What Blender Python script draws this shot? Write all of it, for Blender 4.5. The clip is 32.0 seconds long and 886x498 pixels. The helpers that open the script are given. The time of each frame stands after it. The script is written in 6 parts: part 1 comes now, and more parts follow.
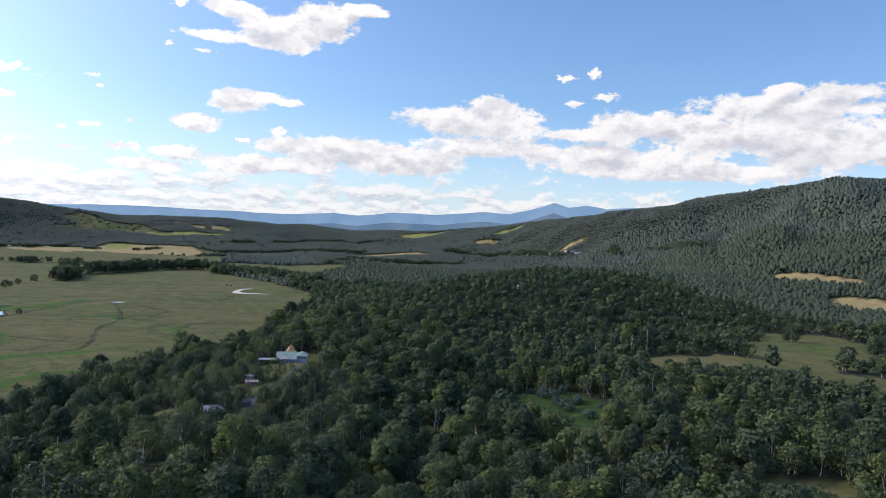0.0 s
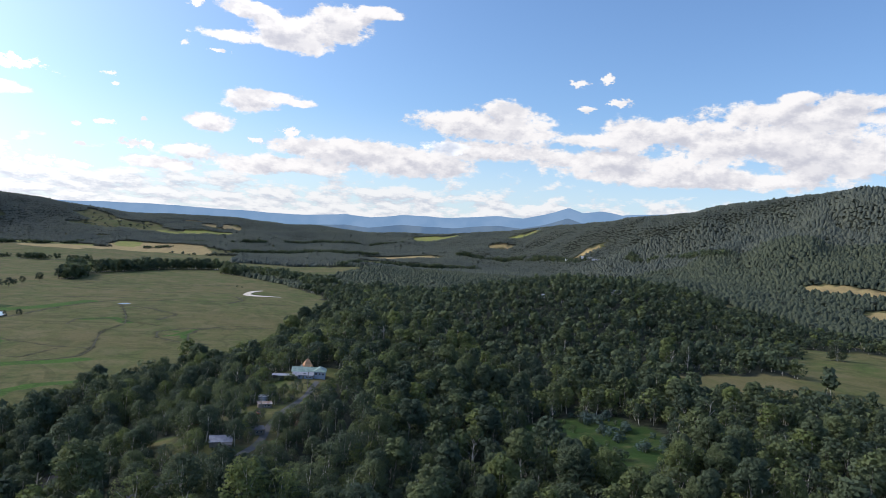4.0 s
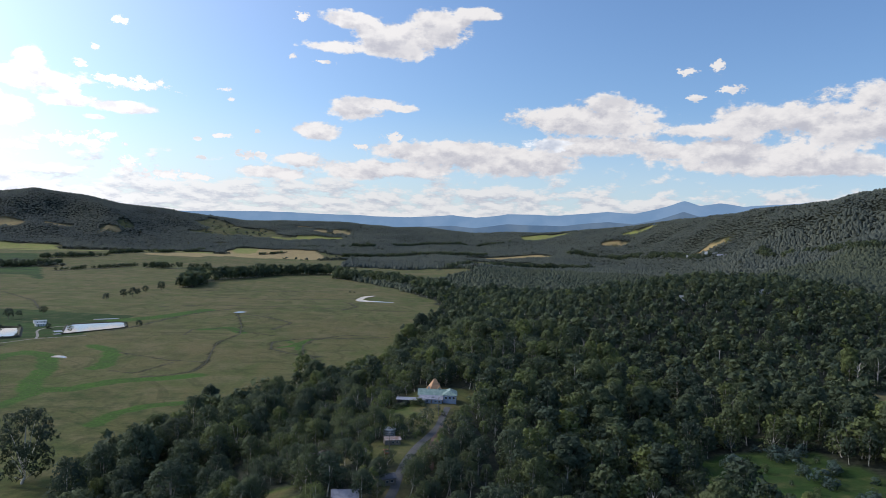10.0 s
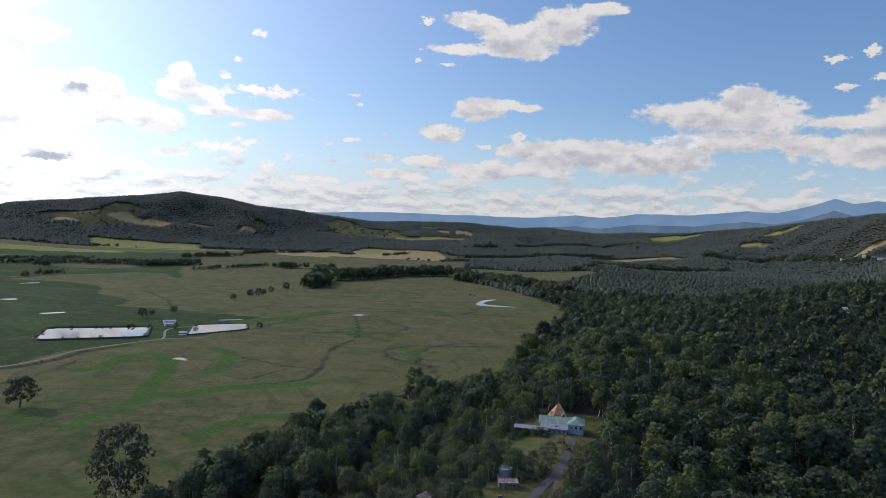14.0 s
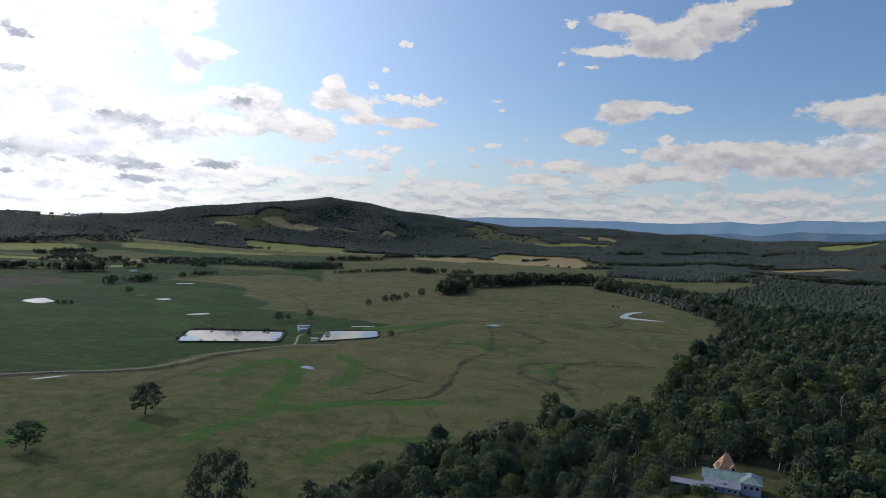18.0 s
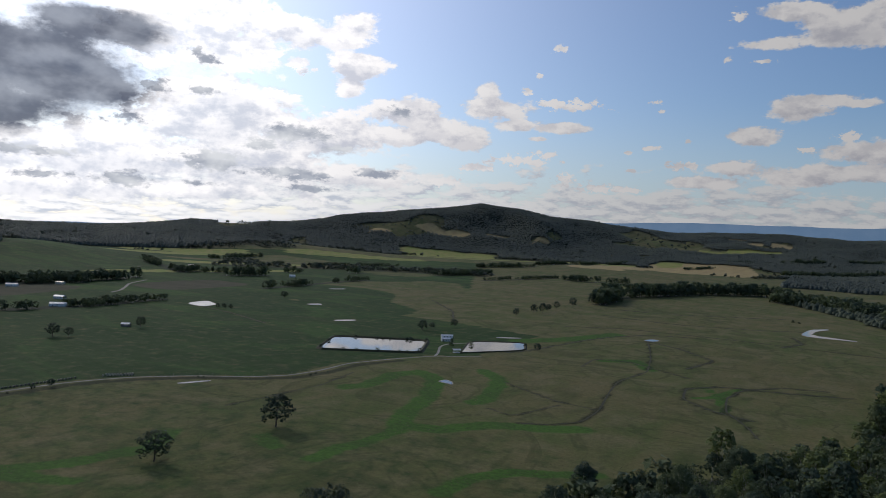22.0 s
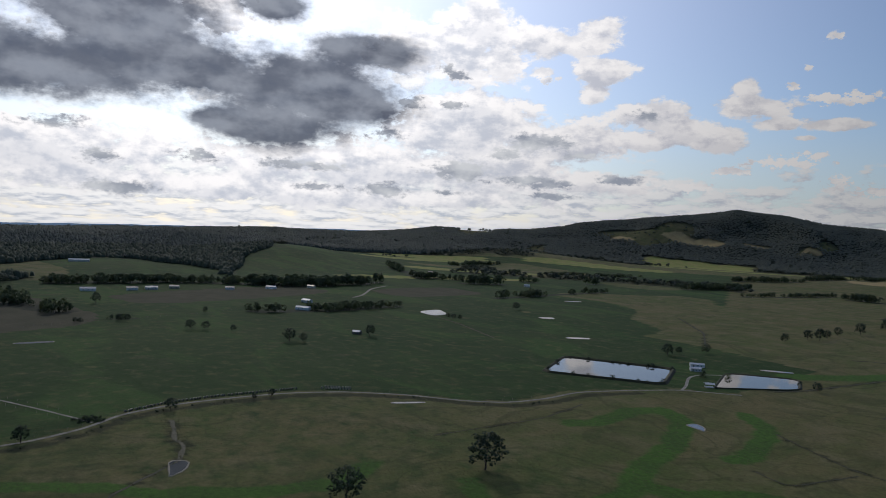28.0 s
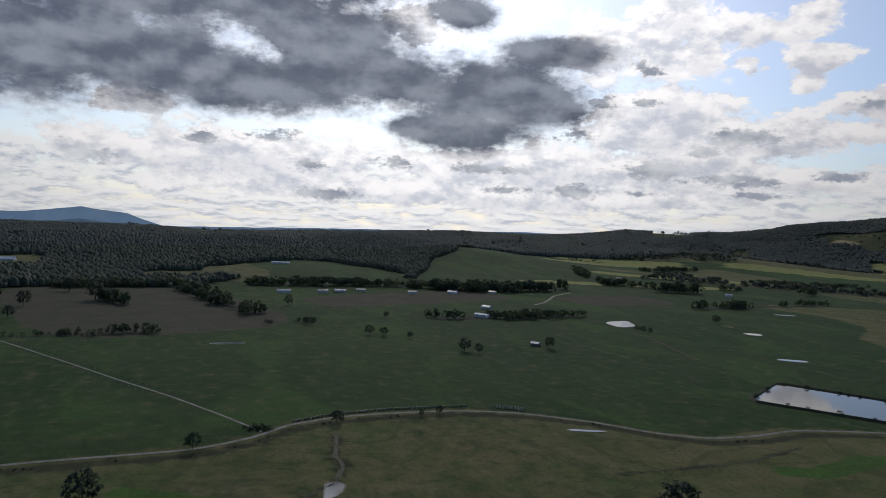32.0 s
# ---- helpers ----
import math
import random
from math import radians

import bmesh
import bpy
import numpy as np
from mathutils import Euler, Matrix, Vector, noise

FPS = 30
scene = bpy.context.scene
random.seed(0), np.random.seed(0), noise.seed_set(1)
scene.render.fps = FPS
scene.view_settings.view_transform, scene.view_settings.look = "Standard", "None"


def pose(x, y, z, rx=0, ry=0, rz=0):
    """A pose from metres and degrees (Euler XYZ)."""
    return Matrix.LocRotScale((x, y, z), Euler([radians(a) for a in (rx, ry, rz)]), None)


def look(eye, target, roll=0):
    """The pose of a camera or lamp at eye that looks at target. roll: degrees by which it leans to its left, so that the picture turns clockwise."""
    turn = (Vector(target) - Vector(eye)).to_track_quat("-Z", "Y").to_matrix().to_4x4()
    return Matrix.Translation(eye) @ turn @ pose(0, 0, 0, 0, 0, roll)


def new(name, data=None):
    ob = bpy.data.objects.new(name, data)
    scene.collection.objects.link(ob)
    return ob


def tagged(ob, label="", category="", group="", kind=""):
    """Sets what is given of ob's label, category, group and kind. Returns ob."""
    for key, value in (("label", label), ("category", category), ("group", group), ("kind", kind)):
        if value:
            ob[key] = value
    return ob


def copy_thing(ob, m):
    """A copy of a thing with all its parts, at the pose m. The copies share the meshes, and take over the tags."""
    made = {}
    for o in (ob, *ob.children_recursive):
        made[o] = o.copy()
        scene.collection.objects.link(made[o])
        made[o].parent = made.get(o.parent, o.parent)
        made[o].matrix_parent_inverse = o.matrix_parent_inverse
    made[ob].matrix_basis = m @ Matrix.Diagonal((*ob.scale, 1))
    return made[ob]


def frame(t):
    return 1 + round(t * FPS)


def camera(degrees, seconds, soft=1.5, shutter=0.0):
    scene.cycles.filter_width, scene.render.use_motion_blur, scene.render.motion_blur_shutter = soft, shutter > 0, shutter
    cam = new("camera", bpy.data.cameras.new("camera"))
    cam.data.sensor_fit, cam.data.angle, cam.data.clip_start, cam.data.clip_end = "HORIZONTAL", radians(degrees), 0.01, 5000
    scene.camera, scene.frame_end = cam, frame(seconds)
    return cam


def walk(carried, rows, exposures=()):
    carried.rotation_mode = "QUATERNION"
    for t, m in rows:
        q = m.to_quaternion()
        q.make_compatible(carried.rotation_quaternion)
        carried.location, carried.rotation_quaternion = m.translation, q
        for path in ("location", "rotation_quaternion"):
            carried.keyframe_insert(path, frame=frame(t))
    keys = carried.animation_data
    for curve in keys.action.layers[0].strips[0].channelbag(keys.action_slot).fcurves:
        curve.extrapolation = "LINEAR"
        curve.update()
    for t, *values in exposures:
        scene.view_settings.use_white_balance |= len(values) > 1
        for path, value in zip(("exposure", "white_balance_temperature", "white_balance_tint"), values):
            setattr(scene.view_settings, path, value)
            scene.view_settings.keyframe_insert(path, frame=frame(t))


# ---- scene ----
cam = camera(64.9, 32.0, soft=0.85)
PATH = [
    (0, (-0.094, 2.595, 114.034), (0.411, 4.53, 114.003), 3.2),
    (0.5, (0.429, 8.954, 113.954), (0.929, 10.89, 113.922), 3.2),
    (1, (0.846, 15.074, 114.004), (1.34, 17.011, 113.97), 3.1),
    (2, (0.898, 26.74, 114.532), (1.385, 28.679, 114.5), 3.7),
    (3, (-0.442, 39.354, 114.795), (0.044, 41.294, 114.767), 4.1),
    (3.5, (-1.636, 45.541, 114.791), (-1.154, 47.482, 114.765), 4.2),
    (5.5, (-9.505, 70.255, 114.297), (-9.05, 72.203, 114.277), 3.9),
    (6, (-10.524, 75.974, 114.069), (-10.079, 77.924, 114.049), 3.6),
    (7, (-11.831, 86.758, 114.105), (-11.43, 88.718, 114.081), 3.1),
    (8, (-11.921, 97.155, 114.253), (-11.574, 99.124, 114.224), 2.8),
    (9, (-11.151, 107.131, 113.955), (-10.886, 109.113, 113.918), 2.6),
    (10, (-10.446, 117.664, 113.909), (-10.263, 119.655, 113.867), 2.6),
    (11, (-9.136, 128.158, 114.124), (-9.022, 130.154, 114.078), 2.5),
    (12, (-8.393, 139.012, 114.572), (-8.372, 141.012, 114.522), 2.5),
    (13, (-7.895, 149.714, 115.263), (-7.964, 151.712, 115.211), 2.6),
    (14, (-7.526, 160.735, 116.205), (-7.694, 162.727, 116.148), 2.6),
    (14.5, (-8.136, 166.502, 116.464), (-8.354, 168.49, 116.407), 2.7),
    (16.5, (-9.739, 188.641, 117.714), (-10.134, 190.6, 117.654), 2.9),
    (17, (-10.289, 194.12, 117.619), (-10.735, 196.069, 117.559), 3.0),
    (18, (-11.558, 207.385, 117.248), (-12.119, 209.303, 117.187), 3.0),
    (19, (-13.698, 218.604, 117.356), (-14.374, 220.485, 117.293), 3.0),
    (20, (-15.561, 228.778, 117.505), (-16.342, 230.618, 117.44), 2.9),
    (21, (-17.81, 239.488, 116.941), (-18.686, 241.285, 116.876), 2.8),
    (22, (-20.781, 249.912, 116.812), (-21.747, 251.662, 116.747), 2.8),
    (23, (-25.978, 260.327, 117.255), (-27.031, 262.027, 117.188), 2.9),
    (24, (-30.693, 270.306, 117.198), (-31.834, 271.947, 117.13), 2.9),
    (25, (-36.356, 279.903, 117.492), (-37.59, 281.476, 117.422), 3.0),
    (25.5, (-39.053, 284.962, 117.741), (-40.334, 286.496, 117.669), 2.9),
    (27.5, (-51.097, 303.416, 117.92), (-52.554, 304.783, 117.844), 2.9),
    (28, (-54.532, 307.697, 117.918), (-56.03, 309.019, 117.841), 2.9),
    (29, (-61.351, 315.659, 118.31), (-62.928, 316.886, 118.229), 2.9),
    (30, (-69.406, 323.332, 118.292), (-71.06, 324.453, 118.206), 2.8),
    (31, (-78.624, 330.717, 118.524), (-80.347, 331.728, 118.435), 2.6),
    (31.5, (-81.031, 334.251, 119.473), (-82.792, 335.195, 119.381), 2.7),
    (32, (-82.949, 337.449, 120.082), (-84.744, 338.326, 119.988), 2.5),
]
walk(cam, [(t, look(eye, target, roll)) for t, eye, target, roll in PATH], [(0, 0.5), (6, 0.43), (9, 0.3), (13, 0.08), (19, -0.32), (22, -0.60), (25, -0.77), (28, -0.87), (32, -0.90)])

# ---- sky, sun ----
SUN_AZ, SUN_EL = 67.0, 31.0          # degrees; azimuth counts from +y towards -x


def heading(az, el=0.0):
    a, e = radians(az), radians(el)
    return Vector((-math.sin(a) * math.cos(e), math.cos(a) * math.cos(e), math.sin(e)))


class Nodes:
    """Short hand for building node trees."""

    def __init__(self, tree):
        self.tree, self.nodes = tree, tree.nodes
        self.nodes.clear()

    def add(self, kind, inputs=None, **props):
        n = self.nodes.new(kind)
        for key, value in props.items():
            setattr(n, key, value)
        for key, value in (inputs or {}).items():
            self.put(n.inputs[key], value)
        return n

    def put(self, socket, value):
        if isinstance(value, bpy.types.NodeSocket):
            self.tree.links.new(value, socket)
        elif isinstance(value, bpy.types.Node):
            self.tree.links.new(value.outputs[0], socket)
        else:
            if socket.type == "RGBA" and len(value) == 3:
                value = (*value, 1.0)
            socket.default_value = value

    def math(self, op, a, b=0.0, c=0.0, clamp=False):
        return self.add("ShaderNodeMath", {0: a, 1: b, 2: c}, operation=op, use_clamp=clamp).outputs[0]

    def vec(self, op, a, b=(0, 0, 0), out=0):
        return self.add("ShaderNodeVectorMath", {0: a, 1: b}, operation=op).outputs[out]

    def noise(self, vector, scale, detail=5.0, rough=0.55, distort=0.0, out=0):
        ins = {"Vector": vector, "Scale": scale, "Detail": detail, "Roughness": rough, "Distortion": distort}
        return self.add("ShaderNodeTexNoise", ins).outputs[out]

    def step(self, value, lo, hi, to_lo=0.0, to_hi=1.0):
        ins = {"Value": value, "From Min": lo, "From Max": hi, "To Min": to_lo, "To Max": to_hi}
        return self.add("ShaderNodeMapRange", ins, interpolation_type="SMOOTHSTEP").outputs[0]

    def mix(self, fac, a, b, blend="MIX"):
        n = self.add("ShaderNodeMix", data_type="RGBA", blend_type=blend)
        self.put(n.inputs[0], fac), self.put(n.inputs[6], a), self.put(n.inputs[7], b)
        return n.outputs[2]

    def ramp(self, fac, stops):
        n = self.add("ShaderNodeValToRGB", {0: fac})
        r = n.color_ramp
        while len(r.elements) < len(stops):
            r.elements.new(0.5)
        for e, (at, col) in zip(r.elements, stops):
            e.position, e.color = at, (*col, 1.0)
        return n.outputs[0]


# cumulus: azimuth, elevation, half width, half height, in degrees
CLOUDS_EAST = [
    (-16.4, 9.5, 5.74, 1.16), (-18.6, 10.7, 2.66, 0.8), (-3.9, 6.6, 4.99, 0.8), (-10.3, 5.9, 5.55, 1.0), (-16.8, 7.5, 5.06, 0.82),
    (-0.5, 5.1, 4.88, 0.62), (-24.5, 8.8, 2.23, 0.53), (-30.6, 9.6, 4.38, 1.12), (-40.5, 10.9, 6.67, 1.2), (-43.7, 11.8, 2.91, 0.54),
    (-40.1, 12.2, 1.49, 0.4), (-37.6, 8.9, 9.06, 1.33), (-42.9, 8.0, 6.06, 1.52), (-26.4, 7.2, 6.47, 0.89), (-32.9, 6.1, 9.75, 0.78),
    (-23.9, 13.2, 0.99, 0.39), (-26.1, 13.5, 0.53, 0.6), (-27.2, 11.8, 1.14, 0.39), (-24.5, 11.2, 0.81, 0.26), (-50.7, 10.5, 4.54, 2.16),
    (-51.5, 6.8, 4.45, 1.46),
]
CLOUDS_HIGH = [
    (-1.3, 15.5, 4.27, 1.29), (3.4, 16.5, 2.08, 0.65), (4.5, 14.4, 2.36, 0.46), (-4.1, 16.7, 3.16, 1.02), (-7.0, 17.5, 2.09, 0.46),
    (-0.3, 14.5, 3.31, 0.57), (7.0, 16.4, 0.63, 0.58), (5.0, 13.2, 0.79, 0.17), (7.5, 13.5, 0.4, 0.34), (0.9, 10.3, 2.54, 0.43),
    (2.6, 9.7, 2.07, 0.78), (5.5, 7.8, 1.95, 0.66), (-1.3, 10.0, 1.25, 0.3), (-3.1, 6.5, 2.82, 0.77), (-7.5, 7.0, 3.2, 0.66),
    (-10.7, 6.8, 1.98, 0.49), (6.8, 5.4, 1.88, 0.63), (8.5, 4.3, 2.62, 0.55), (1.8, 4.6, 2.23, 0.53),
]
CLOUDS_SMALL = [
    (10.4, 5.5, 1.55, 0.36), (-0.8, 7.8, 0.92, 0.43), (1.7, 6.8, 0.73, 0.26), (12.8, 6.9, 0.83, 0.27), (14.4, 6.5, 0.37, 0.18),
    (14.2, 5.1, 0.65, 0.18), (10.0, 7.4, 0.27, 0.18), (12.6, 10.4, 0.55, 0.18), (12.2, 9.7, 0.37, 0.18), (19.2, 10.1, 3.0, 0.53),
    (22.6, 11.2, 0.55, 0.35), (21.8, 12.3, 0.37, 0.26), (20.0, 14.5, 0.69, 0.43), (26.5, 5.0, 1.62, 0.36), (22.9, 5.6, 3.03, 0.5),
    (20.8, 6.2, 1.01, 0.36), (19.3, 4.2, 1.02, 0.55), (16.5, 3.6, 3.61, 0.41), (29.3, 3.7, 2.31, 0.45), (40.8, 11.8, 1.08, 0.4),
]
CLOUDS_WEST = [
    (25.1, 9.7, 2.81, 0.88), (25.9, 11.0, 0.99, 0.78), (27.9, 7.4, 2.59, 0.88), (23.5, 8.4, 1.92, 0.44), (19.8, 8.3, 2.4, 0.45),
    (21.6, 7.4, 0.83, 0.22), (32.8, 8.9, 3.1, 1.03), (33.2, 7.2, 3.44, 0.78), (36.5, 12.1, 1.97, 0.9), (37.0, 10.6, 1.14, 0.66),
    (39.6, 14.5, 4.2, 0.93), (44.8, 12.9, 2.55, 1.28), (45.7, 7.9, 5.15, 1.56), (47.2, 13.0, 2.43, 1.83), (39.3, 6.8, 4.86, 1.74),
    (44.9, 4.8, 6.41, 1.68), (36.8, 3.9, 5.02, 0.86), (47.6, 2.1, 4.24, 0.71),
]
CLOUDS_GLARE = [
    (67.0, 15.1, 2.72, 1.86), (50.5, 13.6, 5.27, 2.1), (46.7, 16.0, 3.42, 1.62), (41.9, 14.7, 2.26, 1.05), (36.8, 15.6, 1.72, 0.85),
    (41.2, 12.3, 1.07, 0.41), (36.2, 12.7, 2.09, 0.71), (36.9, 11.0, 1.16, 0.65), (46.7, 9.3, 5.54, 1.38), (47.9, 7.1, 8.09, 1.58),
    (81.2, 4.2, 14.2, 1.9), (54.5, 4.2, 18.07, 1.82), (88.1, 7.9, 3.3, 1.17), (30.0, 8.1, 2.38, 0.94), (32.6, 9.3, 2.5, 0.87),
    (63.7, 1.9, 22.47, 1.15),
]
CLOUDS_DARK = [
    (90.6, 12.1, 3.13, 2.2), (86.8, 10.8, 5.72, 2.46), (80.2, 9.6, 6.93, 1.81), (73.6, 13.6, 5.06, 2.13), (70.9, 11.1, 5.16, 2.21),
    (67.2, 10.3, 3.41, 1.3), (77.0, 14.9, 2.96, 1.59), (63.2, 16.1, 2.51, 0.99), (59.9, 10.3, 5.28, 2.19), (63.0, 6.9, 3.92, 1.44),
    (57.1, 9.1, 3.66, 1.77), (66.2, 7.1, 2.29, 0.8), (55.9, 13.3, 3.64, 1.02), (89.0, 16.1, 11.44, 2.48), (74.2, 18.8, 10.64, 2.29),
    (94.8, 10.6, 3.85, 3.17),
]
CLOUDS_GREY = [
    (78.2, 5.8, 2.18, 0.56), (83.6, 5.2, 1.48, 0.66), (91.2, 3.4, 1.99, 0.78), (75.0, 3.7, 1.47, 0.57), (73.6, 1.4, 3.18, 0.58),
    (68.4, 4.2, 1.81, 0.63), (60.1, 4.0, 3.6, 0.5), (59.1, 2.4, 2.03, 0.41), (53.5, 2.4, 2.64, 0.6), (47.8, 4.2, 2.89, 0.85), (52.1, 9.6, 1.26, 0.62),
    (49.1, 12.4, 0.97, 0.55), (40.8, 7.0, 2.36, 0.64), (43.9, 5.8, 1.44, 0.52), (37.7, 5.8, 1.65, 0.42), (42.1, 3.7, 2.4, 0.52),
    (34.9, 4.2, 1.95, 0.37), (48.6, 2.4, 1.51, 0.27), (39.5, 2.5, 2.33, 0.26), (53.8, 6.9, 1.73, 0.63),
]
CLOUDS_SHADE = [
    (41.4, 6.7, 2.55, 0.74), (32.8, 9.0, 1.45, 0.56), (39.9, 3.5, 1.73, 0.42), (34.5, 4.1, 1.77, 0.48), (48.2, 11.9, 0.94, 0.55),
    (48.3, 9.5, 1.07, 0.38), (-13.3, 7.6, 2.38, 0.47),
]

world = bpy.data.worlds.new("sky")
scene.world = world
world.use_nodes = True
W = Nodes(world.node_tree)
coord = W.add("ShaderNodeTexCoord").outputs["Generated"]
sep = W.add("ShaderNodeSeparateXYZ", {0: coord})
zc = W.math("MAXIMUM", sep.outputs[2], 0.004)
az = W.math("MULTIPLY", W.math("ARCTAN2", W.math("MULTIPLY", sep.outputs[0], -1.0), sep.outputs[1]), 180 / math.pi)
el = W.math("MULTIPLY", W.math("ARCSINE", sep.outputs[2]), 180 / math.pi)
uv = W.add("ShaderNodeCombineXYZ", {0: az, 1: el}).outputs[0]
lifted = W.add("ShaderNodeCombineXYZ", {0: sep.outputs[0], 1: sep.outputs[1], 2: zc}).outputs[0]
sky = W.add("ShaderNodeTexSky", {0: lifted}, sky_type="NISHITA", sun_disc=False, sun_elevation=radians(SUN_EL),
            sun_rotation=radians(-SUN_AZ), altitude=100.0, air_density=1.0, dust_density=1.2, ozone_density=1.6)
# glow of the hidden sun in the haze
near_sun = W.math("MAXIMUM", W.vec("DOT_PRODUCT", coord, tuple(heading(SUN_AZ, SUN_EL)), out=1), 0.0)
glow = W.math("POWER", near_sun, 4.5)


def nearest(v, clouds):
    """1 on the rim of the nearest cloud, less inside."""
    best = None
    for a, e, w, h in clouds:
        d = W.vec("LENGTH", W.add("ShaderNodeVectorMath", {0: v, 1: (1 / w, 1 / h, 0), 2: (-a / w, -e / h, 0)}, operation="MULTIPLY_ADD").outputs[0], out=1)
        best = d if best is None else W.math("SMOOTH_MIN", best, d, 0.7)
    return best


def grey(value):
    return W.add("ShaderNodeCombineXYZ", {0: value, 1: value, 2: value}).outputs[0]


def billows(v, clouds, swell=1.16, size=2.3, fray=0.9):
    """Above 0 inside the clouds, with puffed and frayed rims; the puffs too."""
    dome = W.vec("MULTIPLY", v, (0.62, 1.0, 1.0))
    puff = W.noise(dome, 0.50, 8.0, 0.60)
    wisp = W.noise(W.vec("MULTIPLY", v, (0.75, 1.3, 1.0)), 1.9, 6.0, 0.62)
    inside = W.math("MULTIPLY_ADD", W.math("SUBTRACT", puff, 0.5), size, W.math("SUBTRACT", swell, nearest(v, clouds)))
    return W.math("MULTIPLY_ADD", W.math("SUBTRACT", wisp, 0.5), fray, inside), puff, wisp


TUFTS = CLOUDS_EAST[15:19] + CLOUDS_HIGH[6:9] + CLOUDS_SMALL
CUMULUS = CLOUDS_EAST[:15] + CLOUDS_EAST[19:] + CLOUDS_HIGH[:6] + CLOUDS_HIGH[9:] + CLOUDS_WEST + CLOUDS_GLARE
inside, puff, wisp = billows(uv, CUMULUS)
above, puff_up, _ = billows(W.vec("ADD", uv, (0.25, 0.75, 0.0)), CUMULUS)
# small torn tufts between the large clouds
tear = W.noise(W.vec("MULTIPLY", uv, (0.8, 1.2, 1.0)), 1.5, 6.0, 0.66)
tuft = W.math("MULTIPLY_ADD", W.math("SUBTRACT", tear, 0.52), 4.2, W.math("SUBTRACT", 0.95, nearest(uv, TUFTS)))
inside = W.math("MAXIMUM", inside, tuft)
cumulus = W.step(inside, -0.02, 0.36)
# rows of cloud that close up towards the horizon
rank = W.math("MULTIPLY", W.math("LOGARITHM", W.math("ADD", W.math("MAXIMUM", el, -2.6), 4.0), math.e), 5.6)
rows_uv = W.add("ShaderNodeCombineXYZ", {0: W.math("MULTIPLY", az, 0.30), 1: rank, 2: 0.0}).outputs[0]
sheet = W.noise(rows_uv, 1.0, 8.0, 0.62)
sheet_up = W.noise(W.vec("ADD", rows_uv, (0.05, 0.34, 0.0)), 1.0, 6.0, 0.62)
westward = W.step(az, 26.0, 50.0)
cover = W.math("SUBTRACT", W.step(el, 2.0, 8.0, 0.37, 0.74), W.math("MULTIPLY", westward, W.step(el, 2.0, 10.0, 0.0, 0.24)))
layer = W.step(W.math("SUBTRACT", sheet, cover), 0.0, 0.12)
density = W.math("MAXIMUM", cumulus, W.math("MULTIPLY", layer, 0.92))
# lit tops and grey bases; against the sun the bases turn darker
relief = W.step(W.math("SUBTRACT", puff, puff_up), -0.16, 0.10)
under = W.step(above, 0.10, 0.95, 1.0, 0.25)
lit = W.math("MULTIPLY_ADD", relief, 0.5, W.math("MULTIPLY", under, 0.55), clamp=True)
shade_col = W.mix(westward, (0.40, 0.41, 0.48), (0.36, 0.39, 0.46))
base_grey = W.mix(lit, shade_col, (0.72, 0.705, 0.715))
sheet_lit = W.step(W.math("SUBTRACT", sheet, sheet_up), -0.15, 0.08)
sheet_col = W.mix(sheet_lit, W.mix(westward, (0.43, 0.455, 0.53), (0.36, 0.40, 0.475)), (0.68, 0.68, 0.695))
cloud_col = W.mix(cumulus, sheet_col, base_grey)
sunward = W.math("MULTIPLY_ADD", glow, 2.3, 0.97)
cloud_lit = W.mix(1.0, cloud_col, grey(sunward), "MULTIPLY")
soft = W.noise(W.vec("MULTIPLY", uv, (0.62, 1.0, 1.0)), 0.36, 4.0, 0.50)
soft_up = W.noise(W.vec("MULTIPLY", W.vec("ADD", uv, (0.5, 0.9, 0.0)), (0.62, 1.0, 1.0)), 0.36, 4.0, 0.50)
billow = W.step(W.math("MULTIPLY_ADD", W.math("SUBTRACT", wisp, 0.5), 0.10, W.math("SUBTRACT", soft, soft_up)), -0.17, 0.20)
heavy, _, _ = billows(uv, CLOUDS_DARK, 1.66, 1.6, 0.45)
dark = W.math("MULTIPLY", W.step(heavy, -0.15, 0.80), 0.97)
dull, _, _ = billows(uv, CLOUDS_GREY + CLOUDS_SHADE, 1.10, 2.4, 2.6)
greyed = W.math("MULTIPLY", W.step(dull, 0.0, 0.75), 0.92)
cloud_fin = W.mix(greyed, cloud_lit, W.mix(billow, (0.38, 0.43, 0.54), (0.95, 0.98, 1.03)))
cloud_fin = W.mix(dark, cloud_fin, W.mix(billow, (0.120, 0.145, 0.215), (0.38, 0.42, 0.51)))
density = W.math("MAXIMUM", density, greyed)
density = W.math("MAXIMUM", density, dark)
sky_col = W.mix(1.0, sky.outputs[0], (0.092, 0.112, 0.138), "MULTIPLY")
veil = W.math("POWER", near_sun, 4.0)
hazy = W.mix(W.step(el, 0.0, 11.0, 0.50, 0.0), sky_col, W.mix(westward, (0.60, 0.69, 0.80), (0.95, 1.02, 1.10)))
hazy = W.mix(1.0, hazy, W.mix(veil, (0.0, 0.0, 0.0), (0.60, 0.53, 0.55)), "ADD")
final = W.mix(density, hazy, cloud_fin)
final = W.mix(1.0, final, grey(W.step(az, 12.0, 45.0, 1.0, 1.12)), "MULTIPLY")
W.add("ShaderNodeOutputWorld", {0: W.add("ShaderNodeBackground", {0: final, 1: 1.0}).outputs[0]})

